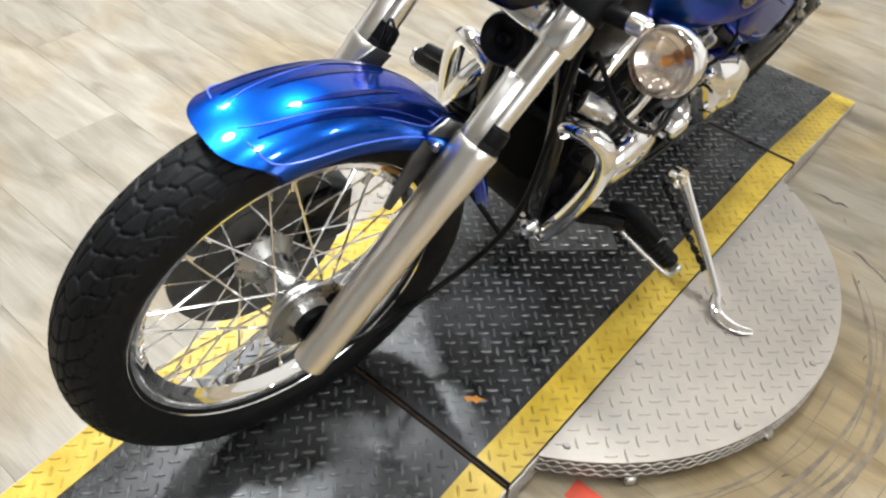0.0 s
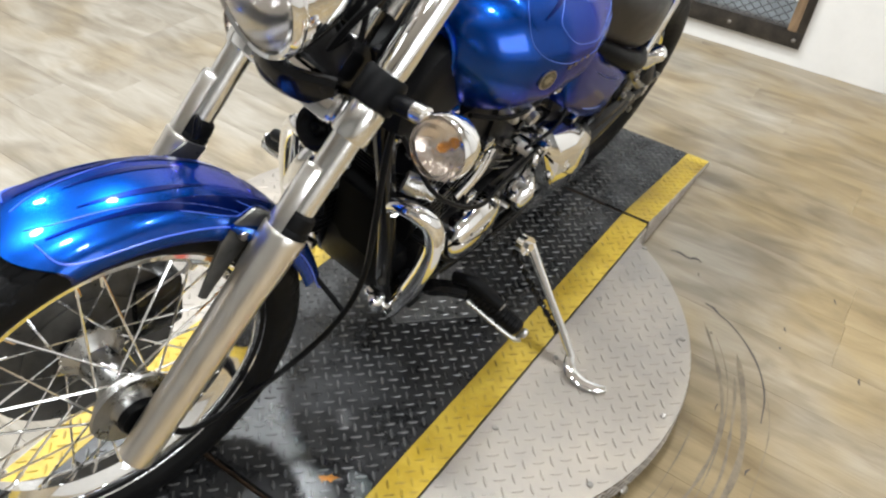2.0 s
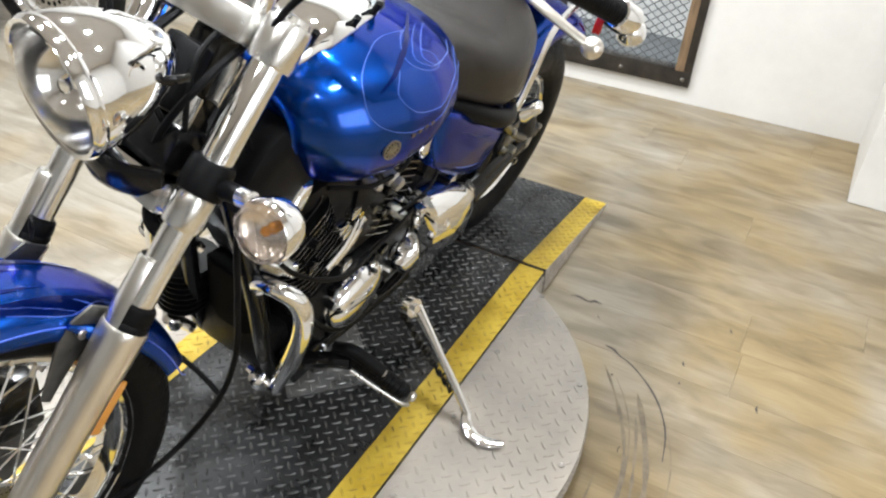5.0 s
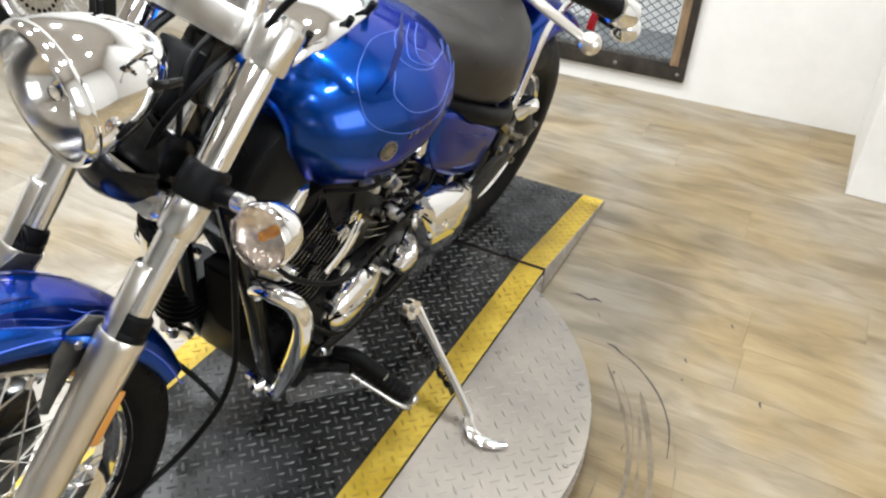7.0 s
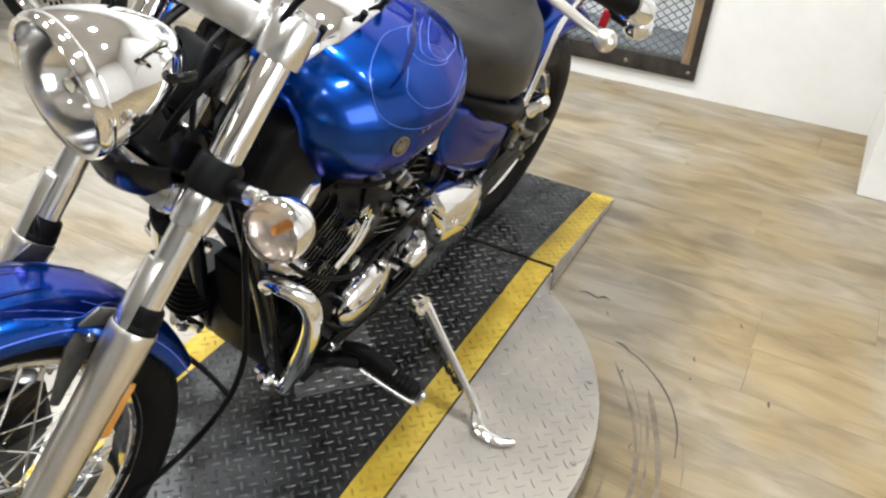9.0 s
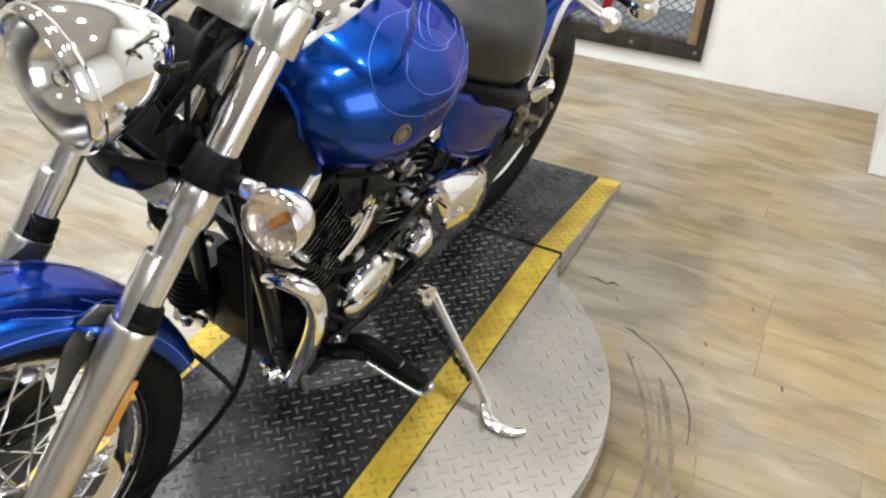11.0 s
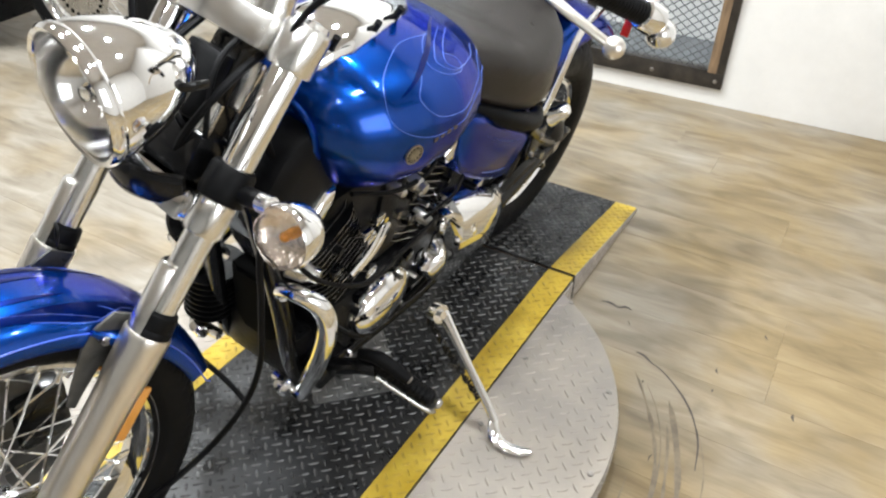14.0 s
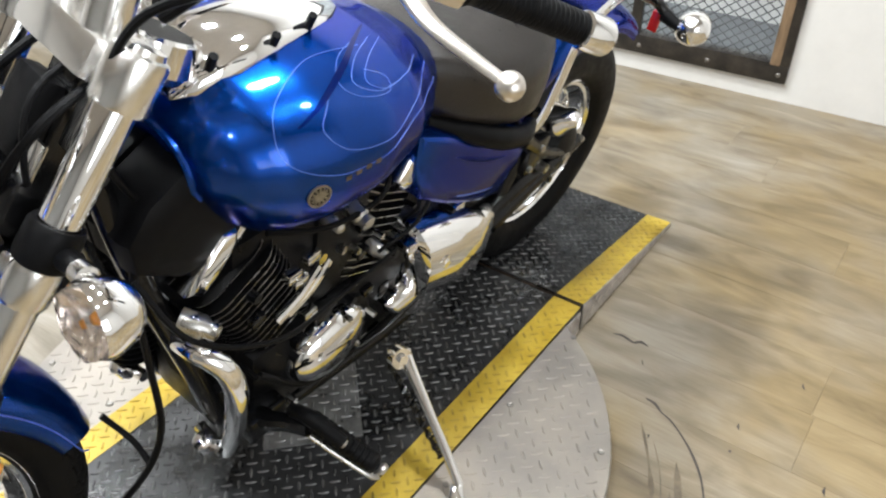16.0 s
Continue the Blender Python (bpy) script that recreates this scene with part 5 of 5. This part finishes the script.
oil = part("oil_filter", bm, M_ENGINE, crank, "black oil filter")
for k in range(8):
    bm = bmesh.new()
    fin_plate(bm, Matrix.Translation((-0.11, -0.30, 0.27 + 0.014 * k)), 0.09, 0.12, 0.003)
    part("cooler_fin", bm, [M_ENGINE, M_ENGINE], crank)
bm = bmesh.new()
tube(bm, [(-0.08, -0.30, 0.5), (-0.12, -0.34, 0.4), (-0.16, -0.28, 0.27), (-0.17, -0.1, 0.2), (-0.17, 0.3, 0.2), (-0.17, 1.05, 0.27)], [0.022, 0.022, 0.024, 0.028, 0.036, 0.042], 16, 6)
part("exhaust_pipe", bm, M_CHROME, bike, "chrome exhaust pipe")
bm = bmesh.new()
lathe(bm, [(0, 0.0), (0.07, 0.0), (0.08, 0.012), (0.08, 0.05), (0, 0.055)], along((-0.12, -0.02, 0.52), (-0.22, -0.02, 0.52)), 32)
part("air_cleaner", bm, M_CHROME, bike, "chrome round air cleaner")

# engine guards
for s in (1, -1):
    bm = bmesh.new()
    tube(bm, [(s * 0.075, -0.345, 0.455), (s * 0.085, -0.355, 0.485), (s * 0.122, -0.356, 0.498), (s * 0.152, -0.34, 0.48), (s * 0.166, -0.33, 0.44), (s * 0.165, -0.326, 0.385), (s * 0.153, -0.322, 0.31), (s * 0.138, -0.32, 0.25), (s * 0.126, -0.318, 0.205)], [0.013, 0.015, 0.0165, 0.0175, 0.018, 0.018, 0.0175, 0.016, 0.014], 18, 7)
    g = part("engine_guard", bm, M_CHROME, bike, "chrome engine guard bar")
    bm = bmesh.new()
    tube(bm, [(s * 0.062, -0.325, 0.44), (s * 0.085, -0.35, 0.465)], 0.011, 10, 1)
    part("guard_clamp", bm, M_CHROME, g, "chrome clamp")
    bm = bmesh.new()
    rod(bm, (s * 0.07, -0.325, 0.225), (s * 0.135, -0.33, 0.22), 0.011, 10)
    part("guard_clamp", bm, M_CHROME, g, "chrome clamp")
    bm = bmesh.new()
    lathe(bm, [(0, 0), (0.009, 0), (0.016, 0.004), (0.016, 0.03), (0.010, 0.034), (0.010, 0.046), (0, 0.048)], along((s * 0.105, -0.35, 0.25), (s * 0.105, -0.33, 0.20)), 12)
    part("guard_bolt", bm, M_CHROME, g, "chrome bolt")
    bm = bmesh.new()   # footrest and pedal
    tube(bm, [(s * 0.10, -0.24, 0.22), (s * 0.15, -0.25, 0.245), (s * 0.19, -0.243, 0.272), (s * 0.225, -0.23, 0.284)], [0.02, 0.017, 0.016, 0.018], 10, 5)
    box(bm, s * 0.12 - 0.025, s * 0.12 + 0.025, -0.28, -0.2, 0.19, 0.25, 0.008)
    fr = part("footrest", bm, M_BLACK, bike, "black footrest bracket")
    a, b = Vector((s * 0.215, -0.222, 0.288)), Vector((s * 0.333, -0.182, 0.233))
    bm = bmesh.new()
    prof = [(0, 0), (0.016, 0), (0.018, 0.005)]
    for k in range(11):
        prof += [(0.018, 0.008 + k * 0.0105), (0.018, 0.015 + k * 0.0105), (0.0165, 0.016 + k * 0.0105), (0.0165, 0.0175 + k * 0.0105)]
    prof += [(0.018, 0.128), (0.015, 0.134), (0, 0.134)]
    lathe(bm, prof, along(a, b), 20)
    part("footrest_rubber", bm, M_PLASTIC, fr, "black ribbed footrest rubber")
    bm = bmesh.new()   # shift or brake peg over the rest
    tube(bm, [(s * 0.19, -0.235, 0.30), (s * 0.23, -0.235, 0.318), (s * 0.29, -0.222, 0.297)], [0.012, 0.0135, 0.0125], 12, 5)
    part("toe_peg", bm, M_PLASTIC, fr, "black rubber toe peg")
    bm = bmesh.new()
    low = Vector((0, -0.016, -0.018))
    tube(bm, [a + (b - a) * 0.12 + low, a + (b - a) * 0.6 + low, b + low * 0.9, b + (b - a).normalized() * 0.012 + low * 0.5], [0.0045, 0.0048, 0.005, 0.0085], 10, 4)
    lathe(bm, [(0, -0.004), (0.009, -0.002), (0.011, 0.002), (0.009, 0.008), (0, 0.010)], along(b + (b - a).normalized() * 0.01, b + (b - a) * 2), 14)
    lathe(bm, [(0, -0.004), (0.007, -0.002), (0.009, 0.002), (0.007, 0.006), (0, 0.008)], along((s * 0.288, -0.222, 0.298), (s * 0.35, -0.21, 0.275)), 14)
    part("foot_lever", bm, M_STEEL, fr, "satin foot lever with bright end caps")
# black panel between the downtubes
bm = bmesh.new()
rings = []
for z, w, y in ((0.17, 0.06, -0.24), (0.19, 0.066, -0.262), (0.26, 0.064, -0.285), (0.36, 0.056, -0.305), (0.44, 0.045, -0.325)):
    rings.append([(-w, y + 0.03, z), (-w, y - 0.004, z), (-w * 0.5, y - 0.014, z), (w * 0.5, y - 0.014, z), (w, y - 0.004, z), (w, y + 0.03, z)])
loft(bm, rings)
part("front_shroud", bm, M_GAP, bike, "matt black shroud between the downtubes", 40)

# side stand, out to the wing
def local(p):
    return (BIKE @ BODY).inverted() @ (Vector(p) + Vector((0.008, -0.022, 0.015)) * min(1.0, max(0.0, (Vector(p).z - 0.09) / 0.16)))


bm = bmesh.new()
tube(bm, [local(p) for p in ((0.185, 0.104, 0.262), (0.21, 0.0915, 0.242), (0.28, 0.0565, 0.184), (0.33, 0.0315, 0.142), (0.372, 0.008, 0.106))], [0.015, 0.013, 0.0095, 0.0095, 0.010], 14, 5, flat=(1, 0.8))
tube(bm, [local(p) for p in ((0.368, 0.012, 0.112), (0.378, -0.008, 0.096), (0.392, -0.019, 0.088), (0.418, -0.024, 0.084), (0.442, -0.02, 0.083), (0.464, -0.01, 0.086))], [0.0095, 0.0135, 0.014, 0.0135, 0.0125, 0.006], 14, 6, flat=(1, 0.34))
stand = part("side_stand", bm, M_CHROME, bike, "chrome side stand")
bm = bmesh.new()
rod(bm, local((0.178, 0.092, 0.258)), local((0.196, 0.086, 0.262)), 0.021, 20)
rod(bm, local((0.19, 0.088, 0.261)), local((0.203, 0.084, 0.264)), 0.010, 6)
part("stand_pivot", bm, M_CHROME, stand, "chrome pivot bolt")
bm = bmesh.new()
tube(bm, [local(Vector((0.165, 0.085, 0.235)).lerp(Vector((0.325, 0.022, 0.136)), k / 90) + Vector((0, 0.0065 * math.cos(k * 1.9), 0.0065 * math.sin(k * 1.9)))) for k in range(91)], 0.003, 5, 1)
part("stand_spring", bm, M_BLACK, stand, "black coil spring")

# ---- small things on the platform ----
bm = bmesh.new()
pts = [(0.012, -0.132), (0.143, 0.008), (0.0, 0.15), (-0.13, 0.01)]
lo, hi = [bm.verts.new((x, y, H + 0.0002)) for x, y in pts], [bm.verts.new((x, y, H + 0.0035)) for x, y in pts]
bm.faces.new(hi)
for k in range(4):
    bm.faces.new((lo[k], lo[(k + 1) % 4], hi[(k + 1) % 4], hi[k]))
hub = part("centre_plate", bm, M_HUBPLATE, platform, "worn grey square diamond-plate cover", 0)
bm = bmesh.new()
treads(bm, lambda x, y: abs(x - 0.007) / 0.125 + abs(y - 0.009) / 0.13 < 1, -0.13, 0.145, -0.13, 0.15, lambda y: H + 0.0035)
tagged(part("raised_tread", bm, M_HUBPLATE, hub, "", 0), "", "", "", "stuff")

bm = bmesh.new()
lf = [(-0.016, 0.0), (-0.008, 0.006), (0.0, 0.004), (0.006, 0.009), (0.012, 0.004), (0.022, 0.006), (0.013, -0.002), (0.008, -0.008), (0.0, -0.004), (-0.007, -0.008)]
top = [bm.verts.new((x, y, 0.003 + 0.002 * math.sin(x * 200) + 0.002 * math.cos(y * 300))) for x, y in lf]
low = [bm.verts.new((v.co.x, v.co.y, v.co.z - 0.0006)) for v in top]
bm.faces.new(top); bm.faces.new(low[::-1])
for k in range(len(lf)):
    j = (k + 1) % len(lf)
    bm.faces.new((top[k], low[k], low[j], top[j]))
leaf = tagged(part("dry_leaf", bm, M_LEAF), "small crumpled orange leaf on the black deck", "leaf")
leaf.matrix_world = pose(0.158, -0.518, H + 0.0005, 0, 0, 30)

# ---- mesh screen in the wall opening ----
screen = tagged(new("mesh_screen"), "black expanded-metal screen in a rusty angle-iron frame", "screen")
screen.matrix_world = SKEW
fw = 0.055
for nm, x0, x1, z0, z1 in (("frame_bar", GX0 - 0.01, GX1 + 0.01, GZ0 - 0.01, GZ0 + fw), ("frame_bar", GX1 - fw, GX1 + 0.01, GZ0 + fw, GZ1), ("frame_bar", GX0 - 0.01, GX0 + fw, GZ0 + fw, GZ1), ("frame_bar", GX0 - 0.01, GX1 + 0.01, GZ1, GZ1 + fw), ("frame_bar", -0.29, -0.25, GZ0 + fw, GZ1)):
    bm = bmesh.new()
    box(bm, x0, x1, Y1 - 0.02, Y1 - 0.001, z0, z1, 0.002)
    part(nm, bm, M_FRAME, screen)
bm = bmesh.new()
box(bm, GX1 - fw - 0.002, GX1 - 0.022, Y1 - 0.024, Y1 - 0.0205, GZ0 + fw, GZ1, 0.001)
part("timber_strip", bm, M_STRIP, screen, "bare brown timber strip")
bm = bmesh.new()
box(bm, GX0, GX1 - fw, Y1 - 0.02, Y1 + 0.04, GZ0 + fw, GZ0 + fw + 0.006)
part("frame_ledge", bm, M_FRAME, screen)
for x, z in ((GX1 - 0.02, GZ0 + 0.02), (GX1 - 0.28, GZ0 + 0.02), (GX1 - 0.55, GZ0 + 0.02), (GX1 - 0.02, GZ0 + 0.45), (GX1 - 0.02, GZ0 + 0.9)):
    bm = bmesh.new()
    lathe(bm, [(0, 0.006), (0.006, 0.004), (0.009, 0.0), (0.009, -0.002)], Matrix.Translation((x, Y1 - 0.02, z)) @ pose(0, 0, 0, 0, 0, -90), 12)
    part("frame_screw", bm, M_SCREW, screen)
bm = bmesh.new()
cw, ch = 0.046, 0.017
xa, xb, za, zb = GX0 + fw, GX1 - fw, GZ0 + fw, GZ1
nz, nx = int((zb - za) / ch), int((xb - xa) / cw)
for j in range(nz + 1):
    z = za + j * ch
    for i in range(nx + 1):
        x = xa + i * cw + (cw / 2 if j % 2 else 0)
        for sx in (-1, 1):
            a, b = Vector((x, Y1 + 0.005, z)), Vector((x + sx * cw / 2, Y1 + 0.011, min(z + ch, zb)))
            if not (xa <= b.x <= xb and xa <= a.x <= xb):
                continue
            tube(bm, [a, b], 0.0024, 4, 1)
tagged(part("expanded_mesh", bm, M_MESH, screen, "black expanded metal"), "", "", "", "stuff")

# ---- room behind the screen ----
# Unseen fill lamps, added to brighten what shows through the mesh.
for lx in (-0.9, 0.4):
    ld = bpy.data.lights.new("back_room_fill", "AREA")
    ld.shape, ld.size, ld.size_y, ld.energy, ld.color = "RECTANGLE", 1.2, 0.3, 60, (0.72, 0.87, 1.0)
    lo_ = new("back_room_fill_lamp", ld)
    lo_.matrix_world = pose(lx, (Y1 + T + YB) / 2, CEIL - 0.05)

# ---- marks on the floor round the turntable ----
def mark(name, pts, r, material, label):
    bm = bmesh.new()
    tube(bm, [(x, y, 0.0004) for x, y in pts], r, 6, 6, flat=(1, 0.12))
    return tagged(part(name, bm, material, None, label), label, "floor mark", "", "structure")


mark("floor_tear", [(0.377, 0.648), (0.40, 0.655), (0.43, 0.648), (0.445, 0.66), (0.465, 0.655)], [0.001, 0.004, 0.003, 0.005, 0.001], M_TEAR, "dark torn scar in the vinyl floor")
mark("floor_tear", [(0.53, 0.50), (0.552, 0.496), (0.575, 0.48), (0.60, 0.47), (0.64, 0.44), (0.68, 0.40), (0.715, 0.35), (0.745, 0.28), (0.76, 0.2)], [0.002, 0.004, 0.002, 0.002, 0.002, 0.003, 0.002, 0.002, 0.001], M_TEAR, "dark curved scar in the vinyl floor")
rng = random.Random(11)
for k, (rad, a0, a1, w) in enumerate(((0.665, -5, -55, 0.0012), (0.76, -2, -30, 0.0012), (0.69, -30, -62, 0.0016))):
    pts = [((rad + rng.uniform(-0.004, 0.004)) * math.cos(radians(a0 + (a1 - a0) * q / 12)), (rad + rng.uniform(-0.004, 0.004)) * math.sin(radians(a0 + (a1 - a0) * q / 12))) for q in range(13)]
    mark("floor_scuff", pts, [rng.uniform(0.2, 1) * w for _ in range(13)], M_SCUFF, "brown curved scuff on the vinyl floor")
for rad, a0, a1, w in ((0.70, 38, -40, 0.006), (0.712, 34, -46, 0.0022), (0.752, 30, -42, 0.008), (0.73, 24, -36, 0.005), (0.80, 26, -25, 0.0014), (0.648, 10, -66, 0.0018), (0.655, -20, -70, 0.003), (0.72, -40, -72, 0.003)):
    ph = rng.uniform(0, 6)
    pts = [((rad + 0.004 * math.sin(ph + q * 0.5)) * math.cos(radians(a0 + (a1 - a0) * q / 24)), (rad + 0.004 * math.sin(ph + q * 0.5)) * math.sin(radians(a0 + (a1 - a0) * q / 24))) for q in range(25)]
    mark("floor_stain", pts, [0.0003] + [rng.uniform(0.35, 1) * w for _ in range(23)] + [0.0003], M_STAIN, "faint brown curved stain on the vinyl floor")
for k in range(26):
    a, rad = radians(rng.uniform(-60, 60)), rng.uniform(0.64, 1.1)
    x, y = rad * math.cos(a), rad * math.sin(a)
    L = rng.uniform(0.004, 0.016)
    mark("floor_chip", [(x, y), (x + L * math.cos(a + 1.5), y + L * math.sin(a + 1.5)), (x + 2 * L * math.cos(a + 1.3), y + 2 * L * math.sin(a + 1.3))], [0.0005, rng.uniform(0.001, 0.0035), 0.0005], M_TEAR, "small dark chip in the vinyl floor")
bm = bmesh.new(); box(bm, 0.37, 0.445, -0.515, -0.472, 0.0004, 0.0012)
tagged(part("red_floor_mark", bm, M_REDTAPE), "faded red paint mark on the floor", "floor mark", "", "structure")

# ---- a second motorcycle parked across the room ----
other = tagged(new("parked_motorcycle"), "black motorcycle with spoked wheel and drilled brake disc", "motorcycle")
other.matrix_world = pose(-2.08, 1.08, 0.0, 0, 0, 98)
bm = bmesh.new()
lathe(bm, [(0.24, -0.035), (0.29, -0.05), (0.32, -0.035), (0.325, 0.0), (0.32, 0.035), (0.29, 0.05), (0.24, 0.035)], pose(0, 0, 0.325), 48)
part("front_tyre", bm, M_RUBBER, other, "black front tyre")
bm = bmesh.new()
lathe(bm, [(0.245, -0.04), (0.232, -0.03), (0.222, 0.0), (0.232, 0.03), (0.245, 0.04), (0.25, 0.035), (0.226, 0.0), (0.25, -0.035), (0.245, -0.04)], pose(0, 0, 0.325), 48)
rim2 = part("front_rim", bm, M_CHROME, other, "chrome rim")
for k in range(36):
    bm = bmesh.new()
    a = 2 * math.pi * k / 36
    b = a + (0.7 if k % 2 else -0.7)
    sx = 0.03 if (k // 2) % 2 else -0.03
    tube(bm, [(sx, 0.04 * math.cos(b), 0.325 + 0.04 * math.sin(b)), (0, 0.225 * math.cos(a), 0.325 + 0.225 * math.sin(a))], 0.0025, 5, 1)
    part("spoke", bm, M_CHROME, rim2)
bm = bmesh.new()
lathe(bm, [(0.0, 0.075), (0.03, 0.075), (0.035, 0.06), (0.085, 0.055), (0.145, 0.055), (0.145, 0.05), (0.08, 0.048), (0, 0.048)], pose(0, 0, 0.325, 0, 0, 180), 48)
disc2 = part("brake_disc", bm, M_STEEL, other, "steel brake disc with holes")
for k in range(24):
    bm = bmesh.new()
    a = 2 * math.pi * k / 24
    lathe(bm, [(0, 0.0565), (0.009, 0.0565), (0.009, 0.054)], pose(0, 0.112 * math.cos(a), 0.325 + 0.112 * math.sin(a), 0, 0, 180), 10)
    part("disc_hole", bm, M_GAP, disc2)
for s in (1, -1):
    bm = bmesh.new(); rod(bm, (s * 0.1, 0.0, 0.30), (s * 0.1, 0.42, 0.95), 0.028, 16); part("fork_leg", bm, M_CHROME if s < 0 else M_BLACK, other)
    bm = bmesh.new(); tube(bm, [(s * 0.02, 0.42, 0.9), (s * 0.08, 0.5, 0.4), (s * 0.1, 0.6, 0.2), (s * 0.1, 1.1, 0.2)], 0.02, 10, 5); part("frame_tube", bm, M_BLACK, other)
bm = bmesh.new()
rings = []
for i in range(25):
    a = radians(10 + 130 * i / 24)
    rings.append([(x, 0.36 * k * math.cos(a), 0.325 + 0.36 * k * math.sin(a)) for x, k in ((-0.08, 0.92), (-0.06, 1.0), (0, 1.04), (0.06, 1.0), (0.08, 0.92), (0.06, 0.985), (0, 1.02), (-0.06, 0.985))])
loft(bm, rings); part("front_mudguard", bm, M_BLACK, other, "black mudguard")
bm = bmesh.new(); box(bm, -0.16, 0.16, 0.42, 1.15, 0.12, 0.66, 0.06); part("engine", bm, M_ENGINE, other, "black engine")
part("fuel_tank", cushion([(0.4, 0.08, 0.88, 0.72), (0.5, 0.15, 0.95, 0.66), (0.7, 0.17, 0.95, 0.66), (0.95, 0.1, 0.84, 0.7)]), M_BLACK, other, "black fuel tank", 60)
part("seat", cushion([(0.9, 0.08, 0.80, 0.70), (1.1, 0.15, 0.76, 0.62), (1.4, 0.15, 0.8, 0.66), (1.7, 0.1, 0.86, 0.74)]), M_LEATHER, other, "dark seat", 60)
bm = bmesh.new()
lathe(bm, [(0.2, -0.07), (0.28, -0.085), (0.325, -0.05), (0.325, 0.05), (0.28, 0.085), (0.2, 0.07)], pose(0, 1.55, 0.325), 48)
part("rear_tyre", bm, M_RUBBER, other, "black rear tyre")
bm = bmesh.new(); tube(bm, [(-0.17, 0.5, 0.3), (-0.19, 0.8, 0.2), (-0.2, 1.7, 0.25)], [0.025, 0.03, 0.045], 14, 5); part("exhaust", bm, M_CHROME, other, "chrome exhaust")
bm = bmesh.new(); lathe(bm, [(0, 0), (0.09, 0), (0.095, 0.03), (0.07, 0.12), (0, 0.15)], along((0, 0.22, 0.86), (0, 0.4, 0.86)), 32); part("headlamp", bm, M_CHROME, other, "chrome headlamp")
bm = bmesh.new(); tube(bm, [(-0.4, 0.62, 1.02), (-0.3, 0.45, 1.06), (-0.1, 0.4, 1.0), (0.1, 0.4, 1.0), (0.3, 0.45, 1.06), (0.4, 0.62, 1.02)], 0.013, 10, 6); part("handlebar", bm, M_BLACK, other, "black handlebar")
bm = bmesh.new(); tube(bm, [(0.1, 0.9, 0.2), (0.2, 0.88, 0.08), (0.27, 0.86, 0.012)], 0.011, 8, 4); part("side_stand", bm, M_BLACK, other, "black side stand")

# ---- floor planks ----
def planks():
    rnd = random.Random(5)
    w, L = 0.178, 1.22
    shapes = {}
    y = Y0
    row = 0
    while y < Y1 - 0.001:
        y2 = min(y + w, Y1)
        x = X0 - rnd.uniform(0, L)
        while x < X1:
            xa, xb = max(x, X0), min(x + L, X1)
            if xb - xa > 0.02:
                key = (round(xb - xa, 3), round(y2 - y, 3))
                if key not in shapes:
                    bm = bmesh.new()
                    hx, hy = key[0] / 2, key[1] / 2
                    g, c = 0.00015, 0.0006
                    lo = [bm.verts.new((sx * (hx - g), sy * (hy - g), -0.012)) for sx, sy in ((-1, -1), (1, -1), (1, 1), (-1, 1))]
                    mi = [bm.verts.new((sx * (hx - g), sy * (hy - g), -0.0006)) for sx, sy in ((-1, -1), (1, -1), (1, 1), (-1, 1))]
                    hi = [bm.verts.new((sx * (hx - c), sy * (hy - c), 0)) for sx, sy in ((-1, -1), (1, -1), (1, 1), (-1, 1))]
                    for A, B in ((lo, mi), (mi, hi)):
                        for k in range(4):
                            bm.faces.new((A[k], A[(k + 1) % 4], B[(k + 1) % 4], B[k]))
                    bm.faces.new(hi)
                    shapes[key] = finish(bm, "plank", M_PLANK, 0)
                ob = new("plank", shapes[key])
                ob.location = ((xa + xb) / 2, (y + y2) / 2, 0)
                ob.parent = floor
            x += L
        y += w
        row += 1


planks()
